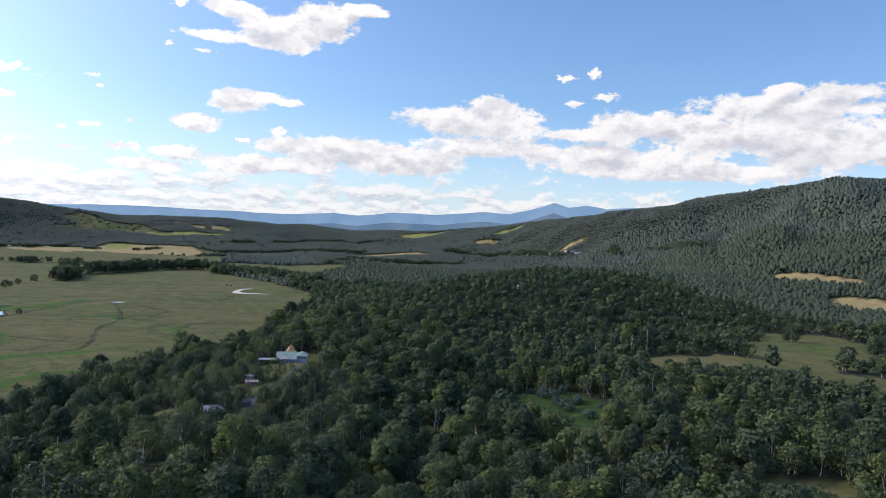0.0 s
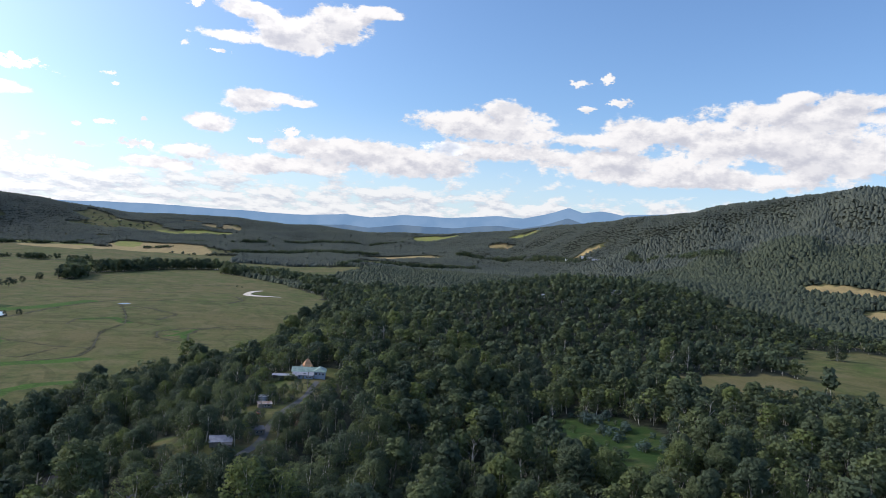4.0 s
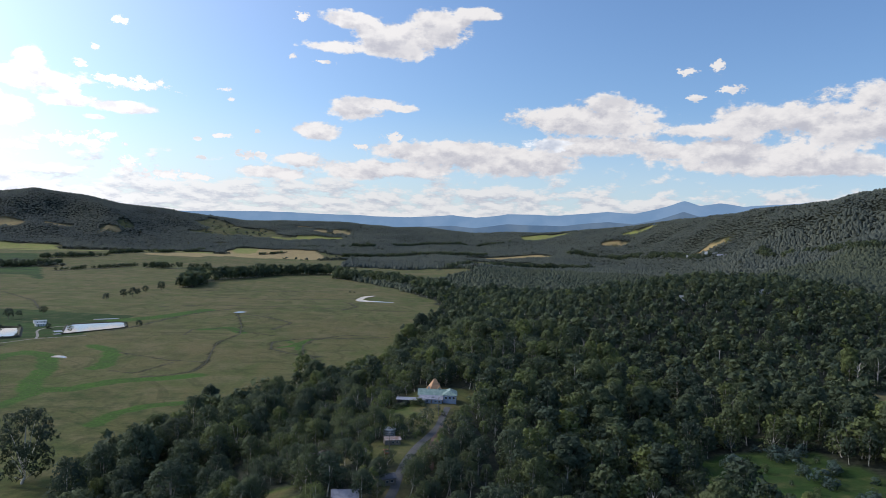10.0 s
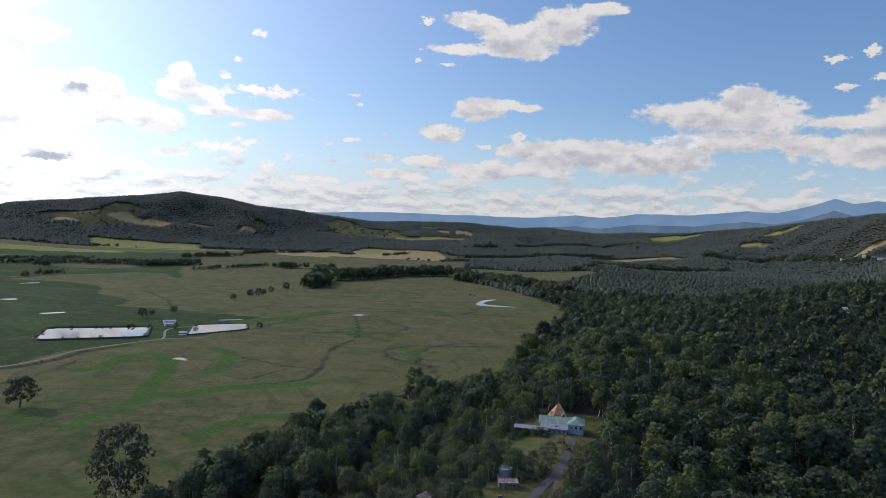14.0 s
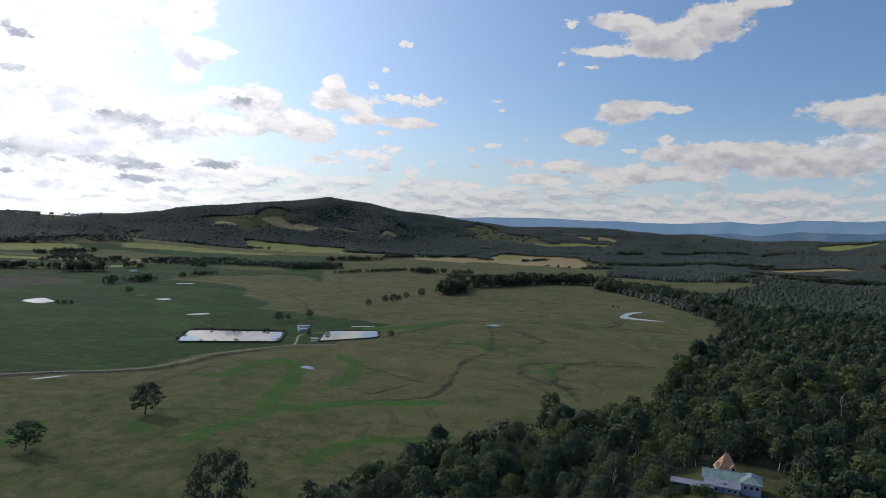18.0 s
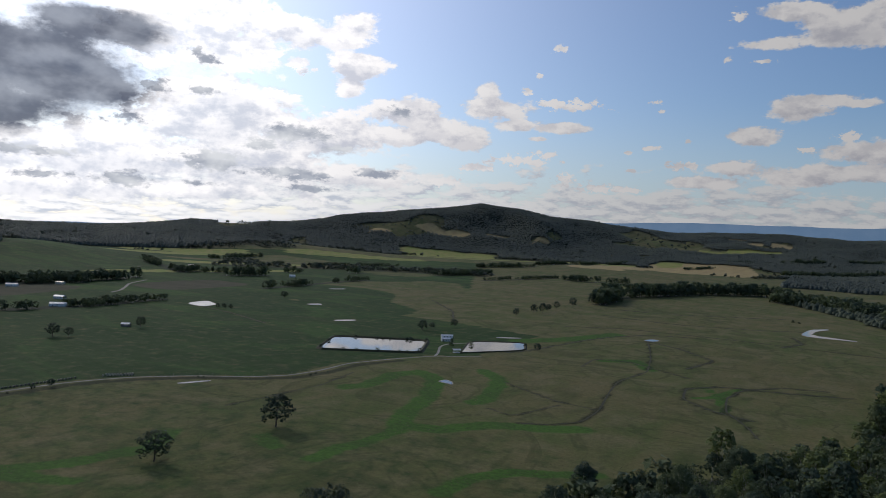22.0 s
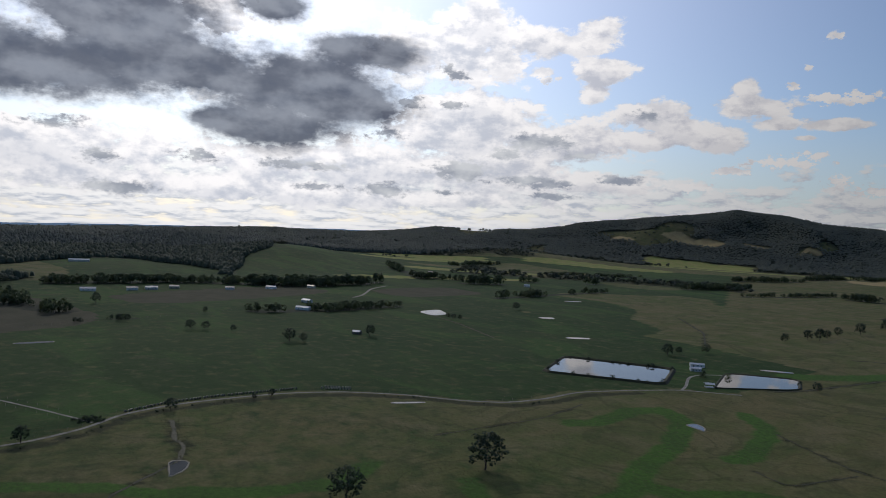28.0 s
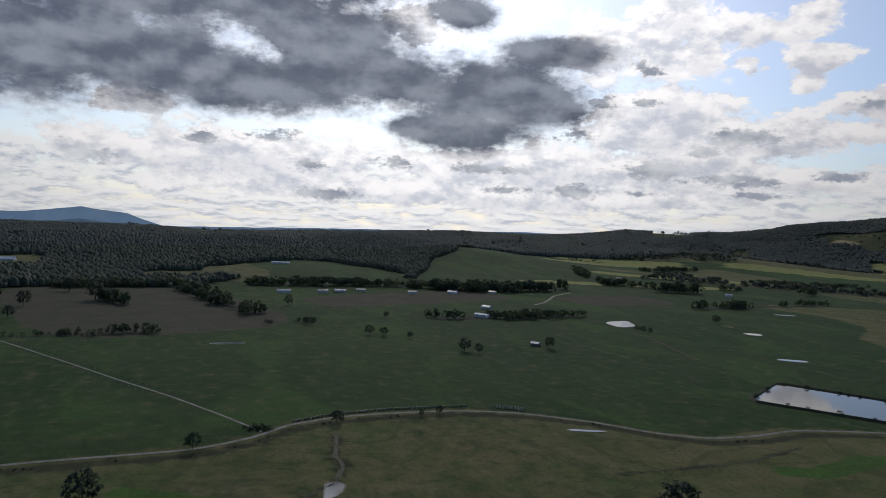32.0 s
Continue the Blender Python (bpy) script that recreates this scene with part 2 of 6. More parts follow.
sun = new("sun", bpy.data.lights.new("sun", "SUN"))
sun.data.energy, sun.data.angle, sun.data.color = 1.5, radians(6.0), (1.0, 0.93, 0.82)
sun.matrix_world = look(heading(SUN_AZ, SUN_EL) * 500, (0, 0, 0))


# ---- small tools ----
def grid_hash(ix, iy, seed):
    n = (ix.astype(np.int64) * 374761393 + iy.astype(np.int64) * 668265263 + seed * 1442695041) & 0xFFFFFFFF
    n = ((n ^ (n >> 13)) * 1274126177) & 0xFFFFFFFF
    return ((n ^ (n >> 16)) & 0xFFFF) / 65535.0


def vnoise(x, y, size, seed=0, octaves=3):
    """Value noise from 0 to 1 on arrays."""
    x, y = np.asarray(x, float), np.asarray(y, float)
    total, amp, norm = np.zeros(np.broadcast(x, y).shape), 1.0, 0.0
    for o in range(octaves):
        u, v = x / size + 17.3 * o, y / size - 9.1 * o
        iu, iv = np.floor(u), np.floor(v)
        fu, fv = u - iu, v - iv
        fu, fv = fu * fu * (3 - 2 * fu), fv * fv * (3 - 2 * fv)
        a, b = grid_hash(iu, iv, seed + o), grid_hash(iu + 1, iv, seed + o)
        c, d = grid_hash(iu, iv + 1, seed + o), grid_hash(iu + 1, iv + 1, seed + o)
        total += amp * ((a * (1 - fu) + b * fu) * (1 - fv) + (c * (1 - fu) + d * fu) * fv)
        norm, amp, size = norm + amp, amp * 0.5, size * 0.5
    return total / norm


def smooth(t):
    t = np.clip(t, 0, 1)
    return t * t * (3 - 2 * t)


def to_line(x, y, line):
    """Distance of points to a polyline."""
    best = np.full(np.shape(x), 1e9)
    for (ax, ay), (bx, by) in zip(line[:-1], line[1:]):
        dx, dy = bx - ax, by - ay
        t = np.clip(((x - ax) * dx + (y - ay) * dy) / (dx * dx + dy * dy), 0, 1)
        best = np.minimum(best, np.hypot(x - ax - t * dx, y - ay - t * dy))
    return best


def in_oval(x, y, oval):
    """Below 1 inside an oval: x, y, half lengths, turn in degrees."""
    cx, cy, rx, ry, turn = oval
    c, s = math.cos(radians(turn)), math.sin(radians(turn))
    u, v = (x - cx) * c + (y - cy) * s, -(x - cx) * s + (y - cy) * c
    return np.hypot(u / rx, v / ry)


def mesh_from(name, verts, tris, mats, slots=None, attrs=None, smooth_faces=False):
    """A mesh object data block from arrays of points and triangles."""
    me = bpy.data.meshes.new(name)
    n, m = len(verts), len(tris)
    me.vertices.add(n), me.loops.add(3 * m), me.polygons.add(m)
    me.vertices.foreach_set("co", np.ascontiguousarray(verts, np.float32).ravel())
    me.loops.foreach_set("vertex_index", np.ascontiguousarray(tris, np.int32).ravel())
    me.polygons.foreach_set("loop_start", np.arange(m, dtype=np.int32) * 3)
    if slots is not None:
        me.polygons.foreach_set("material_index", np.ascontiguousarray(slots, np.int32))
    me.polygons.foreach_set("use_smooth", np.full(m, smooth_faces))
    for key, values in (attrs or {}).items():
        if np.ndim(values) == 2:
            me.attributes.new(key, "FLOAT_VECTOR", "POINT").data.foreach_set("vector", np.ascontiguousarray(values, np.float32).ravel())
        else:
            me.attributes.new(key, "FLOAT", "POINT").data.foreach_set("value", np.ascontiguousarray(values, np.float32))
    me.update(calc_edges=True)
    for mat in mats:
        me.materials.append(mat)
    return me


def part(name, bm, material, parent=None, label="", smooth_faces=False):
    """Links a bmesh as one mesh object under a thing or part."""
    me = bpy.data.meshes.new(name)
    bm.normal_update()
    bm.to_mesh(me)
    bm.free()
    me.materials.append(material)
    if smooth_faces:
        me.polygons.foreach_set("use_smooth", np.full(len(me.polygons), True))
    ob = new(name, me)
    ob.parent = parent
    return tagged(ob, label)


# ---- materials ----
def material(name):
    mat = bpy.data.materials.new(name)
    mat.use_nodes = True
    return mat, Nodes(mat.node_tree)


def finish(n, color, rough=0.8, metal=0.0, bump=None, bump_size=0.3, bump_dist=0.05, spec=0.3):
    ins = {"Base Color": color, "Roughness": rough, "Metallic": metal, "Specular IOR Level": spec}
    if bump is not None:
        ins["Normal"] = n.add("ShaderNodeBump", {"Height": bump, "Strength": bump_size, "Distance": bump_dist}).outputs[0]
    n.add("ShaderNodeOutputMaterial", {0: n.add("ShaderNodeBsdfPrincipled", ins).outputs[0]})


def make_leaf(name, stops, spread=0.32, mixed_stand=1.0, grain=2.2):
    mat, n = material(name)
    tree_tint = n.add("ShaderNodeAttribute", attribute_name="tint").outputs["Fac"]
    own = n.math("FRACT", n.math("MULTIPLY_ADD", n.add("ShaderNodeObjectInfo").outputs["Random"], mixed_stand, tree_tint))
    geo = n.add("ShaderNodeNewGeometry")
    pos = geo.outputs["Position"]
    speck, clump = n.noise(pos, grain, 4.0, 0.7), n.noise(pos, 0.28, 3.0)
    mixed = n.math("ADD", n.math("MULTIPLY", geo.outputs["Random Per Island"], 0.3), n.math("ADD", n.math("MULTIPLY", speck, 0.45), n.math("MULTIPLY", clump, 0.25)))
    fac = n.math("ADD", n.math("MULTIPLY", own, 1 - spread), n.math("MULTIPLY", mixed, spread))
    col = n.ramp(fac, stops)
    # noise specks darken and lighten the leaf colour
    speck_tone = n.step(speck, 0.34, 0.62, 0.74, 1.12)
    col = n.mix(1.0, col, n.add("ShaderNodeCombineXYZ", {0: speck_tone, 1: speck_tone, 2: speck_tone}).outputs[0], "MULTIPLY")
    # sprays take the light as the rounded clump does that they belong to
    clump_way = n.add("ShaderNodeAttribute", attribute_name="clump_way").outputs["Vector"]
    clump_way = n.vec("ADD", clump_way, (0.0, 0.0, 0.001))
    clump_way = n.add("ShaderNodeVectorTransform", {0: clump_way}, vector_type="NORMAL", convert_from="OBJECT", convert_to="WORLD").outputs[0]
    facing = n.vec("NORMALIZE", n.vec("ADD", n.vec("MULTIPLY", clump_way, (1.6, 1.6, 1.6)), geo.outputs["Normal"]))
    bump = n.add("ShaderNodeBump", {"Height": speck, "Strength": 0.6, "Distance": 0.4, "Normal": facing}).outputs[0]
    front = n.add("ShaderNodeBsdfPrincipled", {"Base Color": col, "Roughness": 0.7, "Specular IOR Level": 0.12, "Normal": bump}).outputs[0]
    back = n.add("ShaderNodeBsdfTranslucent", {0: n.mix(1.0, col, (1.0, 1.1, 0.6), "MULTIPLY")}).outputs[0]
    n.add("ShaderNodeOutputMaterial", {0: n.add("ShaderNodeMixShader", {0: 0.18, 1: front, 2: back}).outputs[0]})
    return mat


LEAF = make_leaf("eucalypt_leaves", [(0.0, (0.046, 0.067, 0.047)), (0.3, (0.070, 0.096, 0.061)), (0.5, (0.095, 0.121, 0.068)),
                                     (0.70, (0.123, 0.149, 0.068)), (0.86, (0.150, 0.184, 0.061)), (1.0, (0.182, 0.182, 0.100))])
# far forest: sunlight and blue haze are put into a paler leaf colour
LEAF_FAR_HAZED = make_leaf("hazed_hill_leaves", [(0.0, (0.060, 0.076, 0.068)), (0.4, (0.096, 0.112, 0.093)), (0.75, (0.138, 0.148, 0.108)), (1.0, (0.195, 0.190, 0.124))],
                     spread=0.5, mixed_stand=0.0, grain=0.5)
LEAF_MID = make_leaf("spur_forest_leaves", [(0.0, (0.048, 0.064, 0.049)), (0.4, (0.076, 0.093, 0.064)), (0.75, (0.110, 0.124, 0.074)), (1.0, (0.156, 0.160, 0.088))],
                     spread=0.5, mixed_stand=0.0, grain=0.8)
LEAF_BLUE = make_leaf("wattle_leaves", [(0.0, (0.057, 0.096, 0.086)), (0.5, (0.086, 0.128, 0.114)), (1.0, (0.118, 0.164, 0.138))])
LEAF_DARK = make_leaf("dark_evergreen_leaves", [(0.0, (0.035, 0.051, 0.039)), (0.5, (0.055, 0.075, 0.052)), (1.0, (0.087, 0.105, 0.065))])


def make_plain(name, a, b, size=1.5, rough=0.8, metal=0.0, bump=0.2, spec=0.3, detail=5.0):
    """Two mixed colours at two scales, with a fine relief."""
    mat, n = material(name)
    pos = n.add("ShaderNodeTexCoord").outputs["Object"]
    big, fine = n.noise(pos, 1 / size, detail), n.noise(pos, 9 / size, 4.0)
    fac = n.step(n.math("ADD", n.math("MULTIPLY", big, 0.7), n.math("MULTIPLY", fine, 0.3)), 0.3, 0.7)
    shift = n.math("MULTIPLY_ADD", n.add("ShaderNodeObjectInfo").outputs["Random"], 0.3, 0.85)
    col = n.mix(1.0, n.mix(fac, a, b), n.add("ShaderNodeCombineXYZ", {0: shift, 1: shift, 2: shift}).outputs[0], "MULTIPLY")
    finish(n, col, rough, metal, fine, bump, 0.03 * size, spec)
    return mat


BARK = make_plain("pale_bark", (0.38, 0.35, 0.30), (0.68, 0.65, 0.58), 1.2)
BARK_DARK = make_plain("dark_bark", (0.07, 0.055, 0.045), (0.14, 0.115, 0.09), 1.0)
TRACK = make_plain("gravel_track", (0.13, 0.12, 0.09), (0.30, 0.28, 0.24), 5.0)
ASPHALT = make_plain("asphalt", (0.045, 0.045, 0.047), (0.075, 0.073, 0.072), 3.0)
DIRT = make_plain("red_earth", (0.12, 0.075, 0.05), (0.20, 0.13, 0.09), 3.0)
ASPHALT_OLD = make_plain("old_sealed_drive", (0.065, 0.064, 0.062), (0.12, 0.115, 0.105), 4.0)
LINE_PAINT = make_plain("road_paint", (0.65, 0.65, 0.62), (0.8, 0.8, 0.78), 1.0)
RUSH = make_plain("drain_rushes", (0.034, 0.037, 0.016), (0.066, 0.062, 0.030), 5.0, bump=0.6)
MUD = make_plain("bare_mud", (0.20, 0.17, 0.13), (0.33, 0.29, 0.23), 4.0)

WATER, n = material("still_water")
ripple = n.noise(n.add("ShaderNodeTexCoord").outputs["Object"], 0.8, 3.0)
finish(n, (0.02, 0.025, 0.02), 0.03, 0.0, ripple, 0.02, 0.02, 0.5)

GROUND, n = material("pasture_ground")
pos = n.add("ShaderNodeNewGeometry").outputs["Position"]
flat = n.vec("MULTIPLY", pos, (1, 1, 0))
attr = lambda key: n.add("ShaderNodeAttribute", attribute_name=key).outputs["Fac"]
broad, mid, fine = n.noise(flat, 0.006, 4.0), n.noise(flat, 0.035, 5.0, 0.6), n.noise(flat, 0.35, 5.0, 0.6)
streak = n.noise(n.vec("MULTIPLY", flat, (0.05, 0.016, 0)), 1.0, 5.0, 0.6, 0.6)
olive = n.mix(n.step(n.math("ADD", n.math("MULTIPLY", broad, 0.5), n.math("MULTIPLY", streak, 0.5)), 0.36, 0.64),
              (0.142, 0.122, 0.052), (0.086, 0.108, 0.032))
olive = n.mix(n.step(mid, 0.42, 0.70, 0.0, 0.75), olive, (0.166, 0.142, 0.070))
olive = n.mix(n.step(n.noise(n.vec("MULTIPLY", flat, (0.03, 0.022, 0)), 1.0, 6.0, 0.65, 1.2), 0.50, 0.72, 0.0, 0.5), olive, (0.066, 0.078, 0.030))
meander = n.math("ABSOLUTE", n.math("SUBTRACT", n.noise(flat, 0.011, 4.0, 0.5, 1.6), 0.5))
meander = n.math("MULTIPLY", n.step(meander, 0.0, 0.040, 1.0, 0.0), n.step(broad, 0.30, 0.5))
olive = n.mix(n.math("MULTIPLY", meander, 0.48), olive, (0.052, 0.064, 0.022))
rills = n.math("ABSOLUTE", n.math("SUBTRACT", n.noise(n.vec("ADD", flat, (310, 90, 0)), 0.021, 3.0, 0.5, 1.2), 0.5))
olive = n.mix(n.math("MULTIPLY", n.step(rills, 0.0, 0.022, 0.22, 0.0), n.step(streak, 0.4, 0.6)), olive, (0.050, 0.054, 0.026))
tuft = n.noise(flat, 1.3, 4.0, 0.7)
green = n.mix(n.step(n.math("ADD", n.math("MULTIPLY", broad, 0.55), n.math("MULTIPLY", streak, 0.45)), 0.38, 0.60), (0.021, 0.052, 0.013), (0.036, 0.063, 0.018))
green = n.mix(n.step(n.noise(n.vec("MULTIPLY", flat, (0.006, 0.014, 0)), 1.0, 6.0, 0.62, 0.8), 0.47, 0.62, 0.0, 0.85), green, (0.044, 0.090, 0.020))
green = n.mix(n.step(mid, 0.52, 0.74, 0.0, 0.45), green, (0.070, 0.070, 0.034))
lush = n.mix(n.step(n.math("ADD", n.math("MULTIPLY", mid, 0.6), n.math("MULTIPLY", fine, 0.4)), 0.38, 0.62), (0.052, 0.098, 0.022), (0.060, 0.130, 0.020))
straw = n.mix(n.step(mid, 0.35, 0.65), (0.38, 0.29, 0.13), (0.30, 0.225, 0.11))
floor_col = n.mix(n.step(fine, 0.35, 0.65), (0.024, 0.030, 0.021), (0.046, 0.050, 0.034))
ragged = n.math("MULTIPLY", n.math("SUBTRACT", n.noise(flat, 0.09, 4.0), 0.5), 0.9)
edge = lambda key: n.step(n.math("ADD", attr(key), ragged), 0.30, 0.72)
col = n.mix(edge("green"), olive, green)
col = n.mix(edge("brown"), col, n.mix(n.step(mid, 0.35, 0.65), (0.060, 0.060, 0.035), (0.078, 0.073, 0.045)))
# straw and grass of the far fields, with sunlight put into their colours
col = n.mix(edge("straw"), col, straw)
col = n.mix(edge("bright"), col, n.mix(n.step(mid, 0.4, 0.6), (0.21, 0.24, 0.062), (0.27, 0.25, 0.085)))
col = n.mix(n.math("MULTIPLY", edge("lush"), 0.95), col, lush)
col = n.mix(n.math("MULTIPLY", edge("wet"), 0.85), col, (0.034, 0.036, 0.018))
# ground colour goes darker wherever trees stand
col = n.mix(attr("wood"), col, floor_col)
grain = n.math("MULTIPLY_ADD", n.math("ADD", fine, tuft), 0.75, 0.25)
col = n.mix(1.0, col, n.add("ShaderNodeCombineXYZ", {0: grain, 1: grain, 2: grain}).outputs[0], "MULTIPLY")
finish(n, col, 0.95, 0.0, fine, 0.5, 0.5, 0.1)

# ---- lie of the land ----
CX, CY = -20.0, 170.0                 # middle of the polar plan
# azimuth, foot distance, crest distance, crest angle over eye level
RIDGE = [
    (-180, 1500, 2600, 1.0), (-90, 1000, 2200, 5.0), (-60, 1200, 2200, 6.0), (-47, 1400, 2300, 5.7), (-44.5, 1430, 2330, 5.4),
    (-41, 1500, 2400, 4.9), (-37, 1600, 2500, 4.2), (-35.3, 1650, 2550, 3.55), (-33, 1700, 2600, 3.15), (-29, 1900, 2800, 2.5),
    (-24.4, 2200, 3100, 1.9), (-20, 2500, 3500, 1.1), (-15, 2400, 3900, 0.45), (-8, 2700, 4200, 0.1), (-3, 2600, 4300, 0.35),
    (1.4, 2600, 4300, 0.45), (3.2, 2600, 4300, 0.55), (6, 2600, 4300, 0.5), (10.6, 2700, 4250, 0.45), (16, 2900, 3900, 0.95),
    (19.8, 2800, 3700, 1.3), (22, 2800, 3700, 1.7), (25.6, 2800, 3700, 2.05), (28.5, 2750, 3600, 1.6), (31.2, 2700, 3500, 1.3),
]
RIDGE_WEST = [
    (35.8, 2600, 3400, 0.6), (37.6, 2550, 3350, 0.25), (40.4, 2500, 3300, -0.1), (43.4, 2400, 3200, -0.3), (47.9, 2300, 3100, -0.25),
    (49.3, 2250, 3100, -0.5), (54, 2200, 3000, -0.95), (60, 2100, 2900, -0.9), (68, 1500, 2700, -1.25), (79, 1160, 2600, -1.6),
    (84.7, 1110, 2600, -1.4), (96, 1060, 2600, -1.3), (120, 1300, 2600, 0.0), (180, 1500, 2600, 1.0),
]
AZ, FOOT, CREST, ANGLE = np.array(RIDGE + RIDGE_WEST, float).T
# edge of the meadow against the wooded spur: x at given y
EDGE_Y, EDGE_X = np.array([
    (-400, -60), (200, -100), (300, -118), (400, -125), (450, -136), (490, -128), (526, -108), (575, -90), (615, -57), (673, -5),
    (740, 8), (850, 21), (1010, 58), (1100, 82), (1300, 90), (1524, 24), (1740, -85), (1900, -120), (5000, -120),
], float).T
# spine of the spur: x, y, height, half width
SPINE = [(-30, 200, 18, 70), (-22, 340, 26, 70), (20, 470, 24, 75), (40, 540, 23, 80), (150, 760, 32, 130), (330, 930, 50, 190),
         (470, 1040, 62, 230), (720, 1230, 62, 300), (1100, 1450, 60, 420)]
BUMPS = [(59, 2000, 38, 300, 230), (70, 1500, 12, 220, 200), (20, 2350, 10, 300, 300), (42, 2450, 35, 200, 380), (97, 1150, 10, 260, 260)]


def polar(x, y):
    return np.degrees(np.arctan2(-(x - CX), y - CY)), np.hypot(x - CX, y - CY)


def spot(a, r):
    h = heading(a) * r
    return CX + h.x, CY + h.y


def far_spot(a, r):
    h = heading(a) * r
    return -60 + h.x, 310 + h.y


def height(x, y):
    """Height of the ground in metres."""
    x, y = np.asarray(x, float), np.asarray(y, float)
    a, r = polar(x, y)
    foot, crest, angle = (np.interp(a, AZ, v) for v in (FOOT, CREST, ANGLE))
    top = 116 + crest * np.tan(np.radians(angle)) - 13
    rise = np.clip((r - foot) / (crest - foot), 0, 1)
    folds = vnoise(x, y, 430, 5, 4) - 0.5
    gullies = np.abs(vnoise(a * 34, r * 0.35, 210, 15, 3) - 0.5) * 2 - 0.35
    land = top * smooth(rise) * (1 + (0.8 * folds + 0.55 * gullies) * np.sin(np.pi * rise)) + 10 * folds * smooth(rise * 3)
    land = np.where(r > crest, top - (top + 60) * smooth((r - crest) / 900), land)
    for ba, br, bh, along, across in BUMPS:
        bx, by = spot(ba, br)
        h = heading(ba)
        u, v = (x - bx) * h.x + (y - by) * h.y, -(x - bx) * h.y + (y - by) * h.x
        land = land + bh * np.exp(-((u / along) ** 2) - (v / across) ** 2)
    side = smooth((x - np.interp(y, EDGE_Y, EDGE_X)) / 75)
    spur = np.zeros_like(land)
    for (ax, ay, ah, aw), (bx, by, bh, bw) in zip(SPINE[:-1], SPINE[1:]):
        dx, dy = bx - ax, by - ay
        t = np.clip(((x - ax) * dx + (y - ay) * dy) / (dx * dx + dy * dy), 0, 1)
        d = np.hypot(x - ax - t * dx, y - ay - t * dy) / (aw + (bw - aw) * t)
        spur = np.maximum(spur, (ah + (bh - ah) * t) * np.exp(-d * d))
    east = 13 * smooth((x - 60) / 220) + 9 * (vnoise(x, y, 160, 11, 3) - 0.5) * smooth((x - 40) / 150)
    return land + side * np.maximum(spur, east) + 0.35 * (vnoise(x, y, 40, 3, 2) - 0.5)


def ground_at(x, y):
    return float(height(np.array([x]), np.array([y]))[0])


ROAD = [(-432, 200), (-444, 297), (-441, 343), (-438, 378), (-447, 410), (-464, 432), (-470, 463), (-468, 498), (-462, 535), (-446, 570),
        (-418, 602), (-388, 624), (-367, 648), (-361, 680), (-362, 714), (-345, 755), (-324, 794), (-307, 806), (-290, 820)]
LANE = [(-456, 416), (-491, 402), (-546, 376), (-605, 344), (-677, 307), (-760, 262)]
BANK = [(x + 9, y) for x, y in ROAD[:16]]
HIGHWAY = [(-84, 120), (-80, 200), (-78, 305), (-82, 345), (-92, 400), (-104, 450), (-98, 500), (-76, 560), (-40, 610)]
CUTTING = [(22, 443), (19, 426), (17, 416), (14, 397), (12, 382)]
DRIVE = [(29, 478), (24, 457), (22, 443), (16, 425), (8, 405), (4, 390), (0, 373), (-2, 350), (-14, 325), (-40, 300), (-76, 290)]
LUSH = [
    ([(-314, 648), (-306, 660), (-310, 706), (-300, 727), (-277, 714), (-253, 660), (-243, 614), (-233, 591), (-210, 600), (-190, 627), (-166, 637), (-142, 653)], 9),
    ([(-263, 766), (-242, 749), (-230, 724), (-219, 678), (-221, 667)], 8), ([(-235, 518), (-236, 536), (-230, 555), (-228, 584)], 6),
    ([(-163, 516), (-161, 540), (-150, 557), (-127, 571), (-112, 580)], 6), ([(-99, 785), (-85, 802), (-78, 839)], 4),
    ([(-196, 885), (-172, 905), (-150, 870)], 8), ([(-100, 830), (-84, 800), (-76, 757)], 4),
    ([(-338, 420), (-320, 445), (-310, 480), (-322, 505)], 7), ([(-395, 345), (-360, 395), (-330, 420), (-300, 432)], 6),
    ([(-262, 520), (-280, 530)], 6), ([(-300, 930), (-262, 985), (-232, 1060)], 14),
]
DRAINS = [
    ([(-190, 1037), (-175, 980), (-161, 920), (-151, 860), (-161, 801), (-156, 760), (-147, 701), (-148, 669), (-160, 651), (-180, 640)], 1.1),
    ([(-230, 738), (-206, 724), (-179, 708), (-150, 704)], 1.0), ([(-13, 883), (-48, 872), (-73, 838), (-80, 799), (-75, 757), (-60, 728), (-50, 700)], 1.2),
    ([(-285, 850), (-270, 882), (-248, 987), (-232, 1037), (-199, 1090), (-150, 1110)], 1.5), ([(-190, 1037), (-150, 1010), (-110, 960), (-125, 900)], 1.6),
    ([(-439, 452), (-418, 446), (-405, 440), (-397, 444), (-386, 438), (-375, 432)], 2.0), ([(-375, 432), (-350, 395), (-330, 380), (-300, 372)], 1.2),
    ([(-60, 1110), (-40, 1160), (-52, 1210)], 1.8), ([(-300, 1240), (-200, 1220), (-100, 1250), (-20, 1300)], 1.6), ([(-330, 1330), (-220, 1340), (-120, 1400), (-60, 1440)], 1.8),
    ([(-560, 830), (-640, 860), (-715, 880)], 1.6), ([(-420, 1010), (-470, 1100), (-560, 1200)], 1.5), ([(-300, 1080), (-240, 1120), (-120, 1130), (40, 1120)], 1.4),
    ([(3, 868), (-45, 852), (-90, 841), (-111, 814), (-107, 777), (-84, 753), (-56, 743)], 1.5), ([(-204, 843), (-205, 887), (-176, 896), (-148, 878), (-115, 856)], 1.2),
    ([(-173, 700), (-188, 652), (-207, 660)], 0.9),
    ([(-340, 560), (-330, 640), (-338, 690)], 0.9),
]
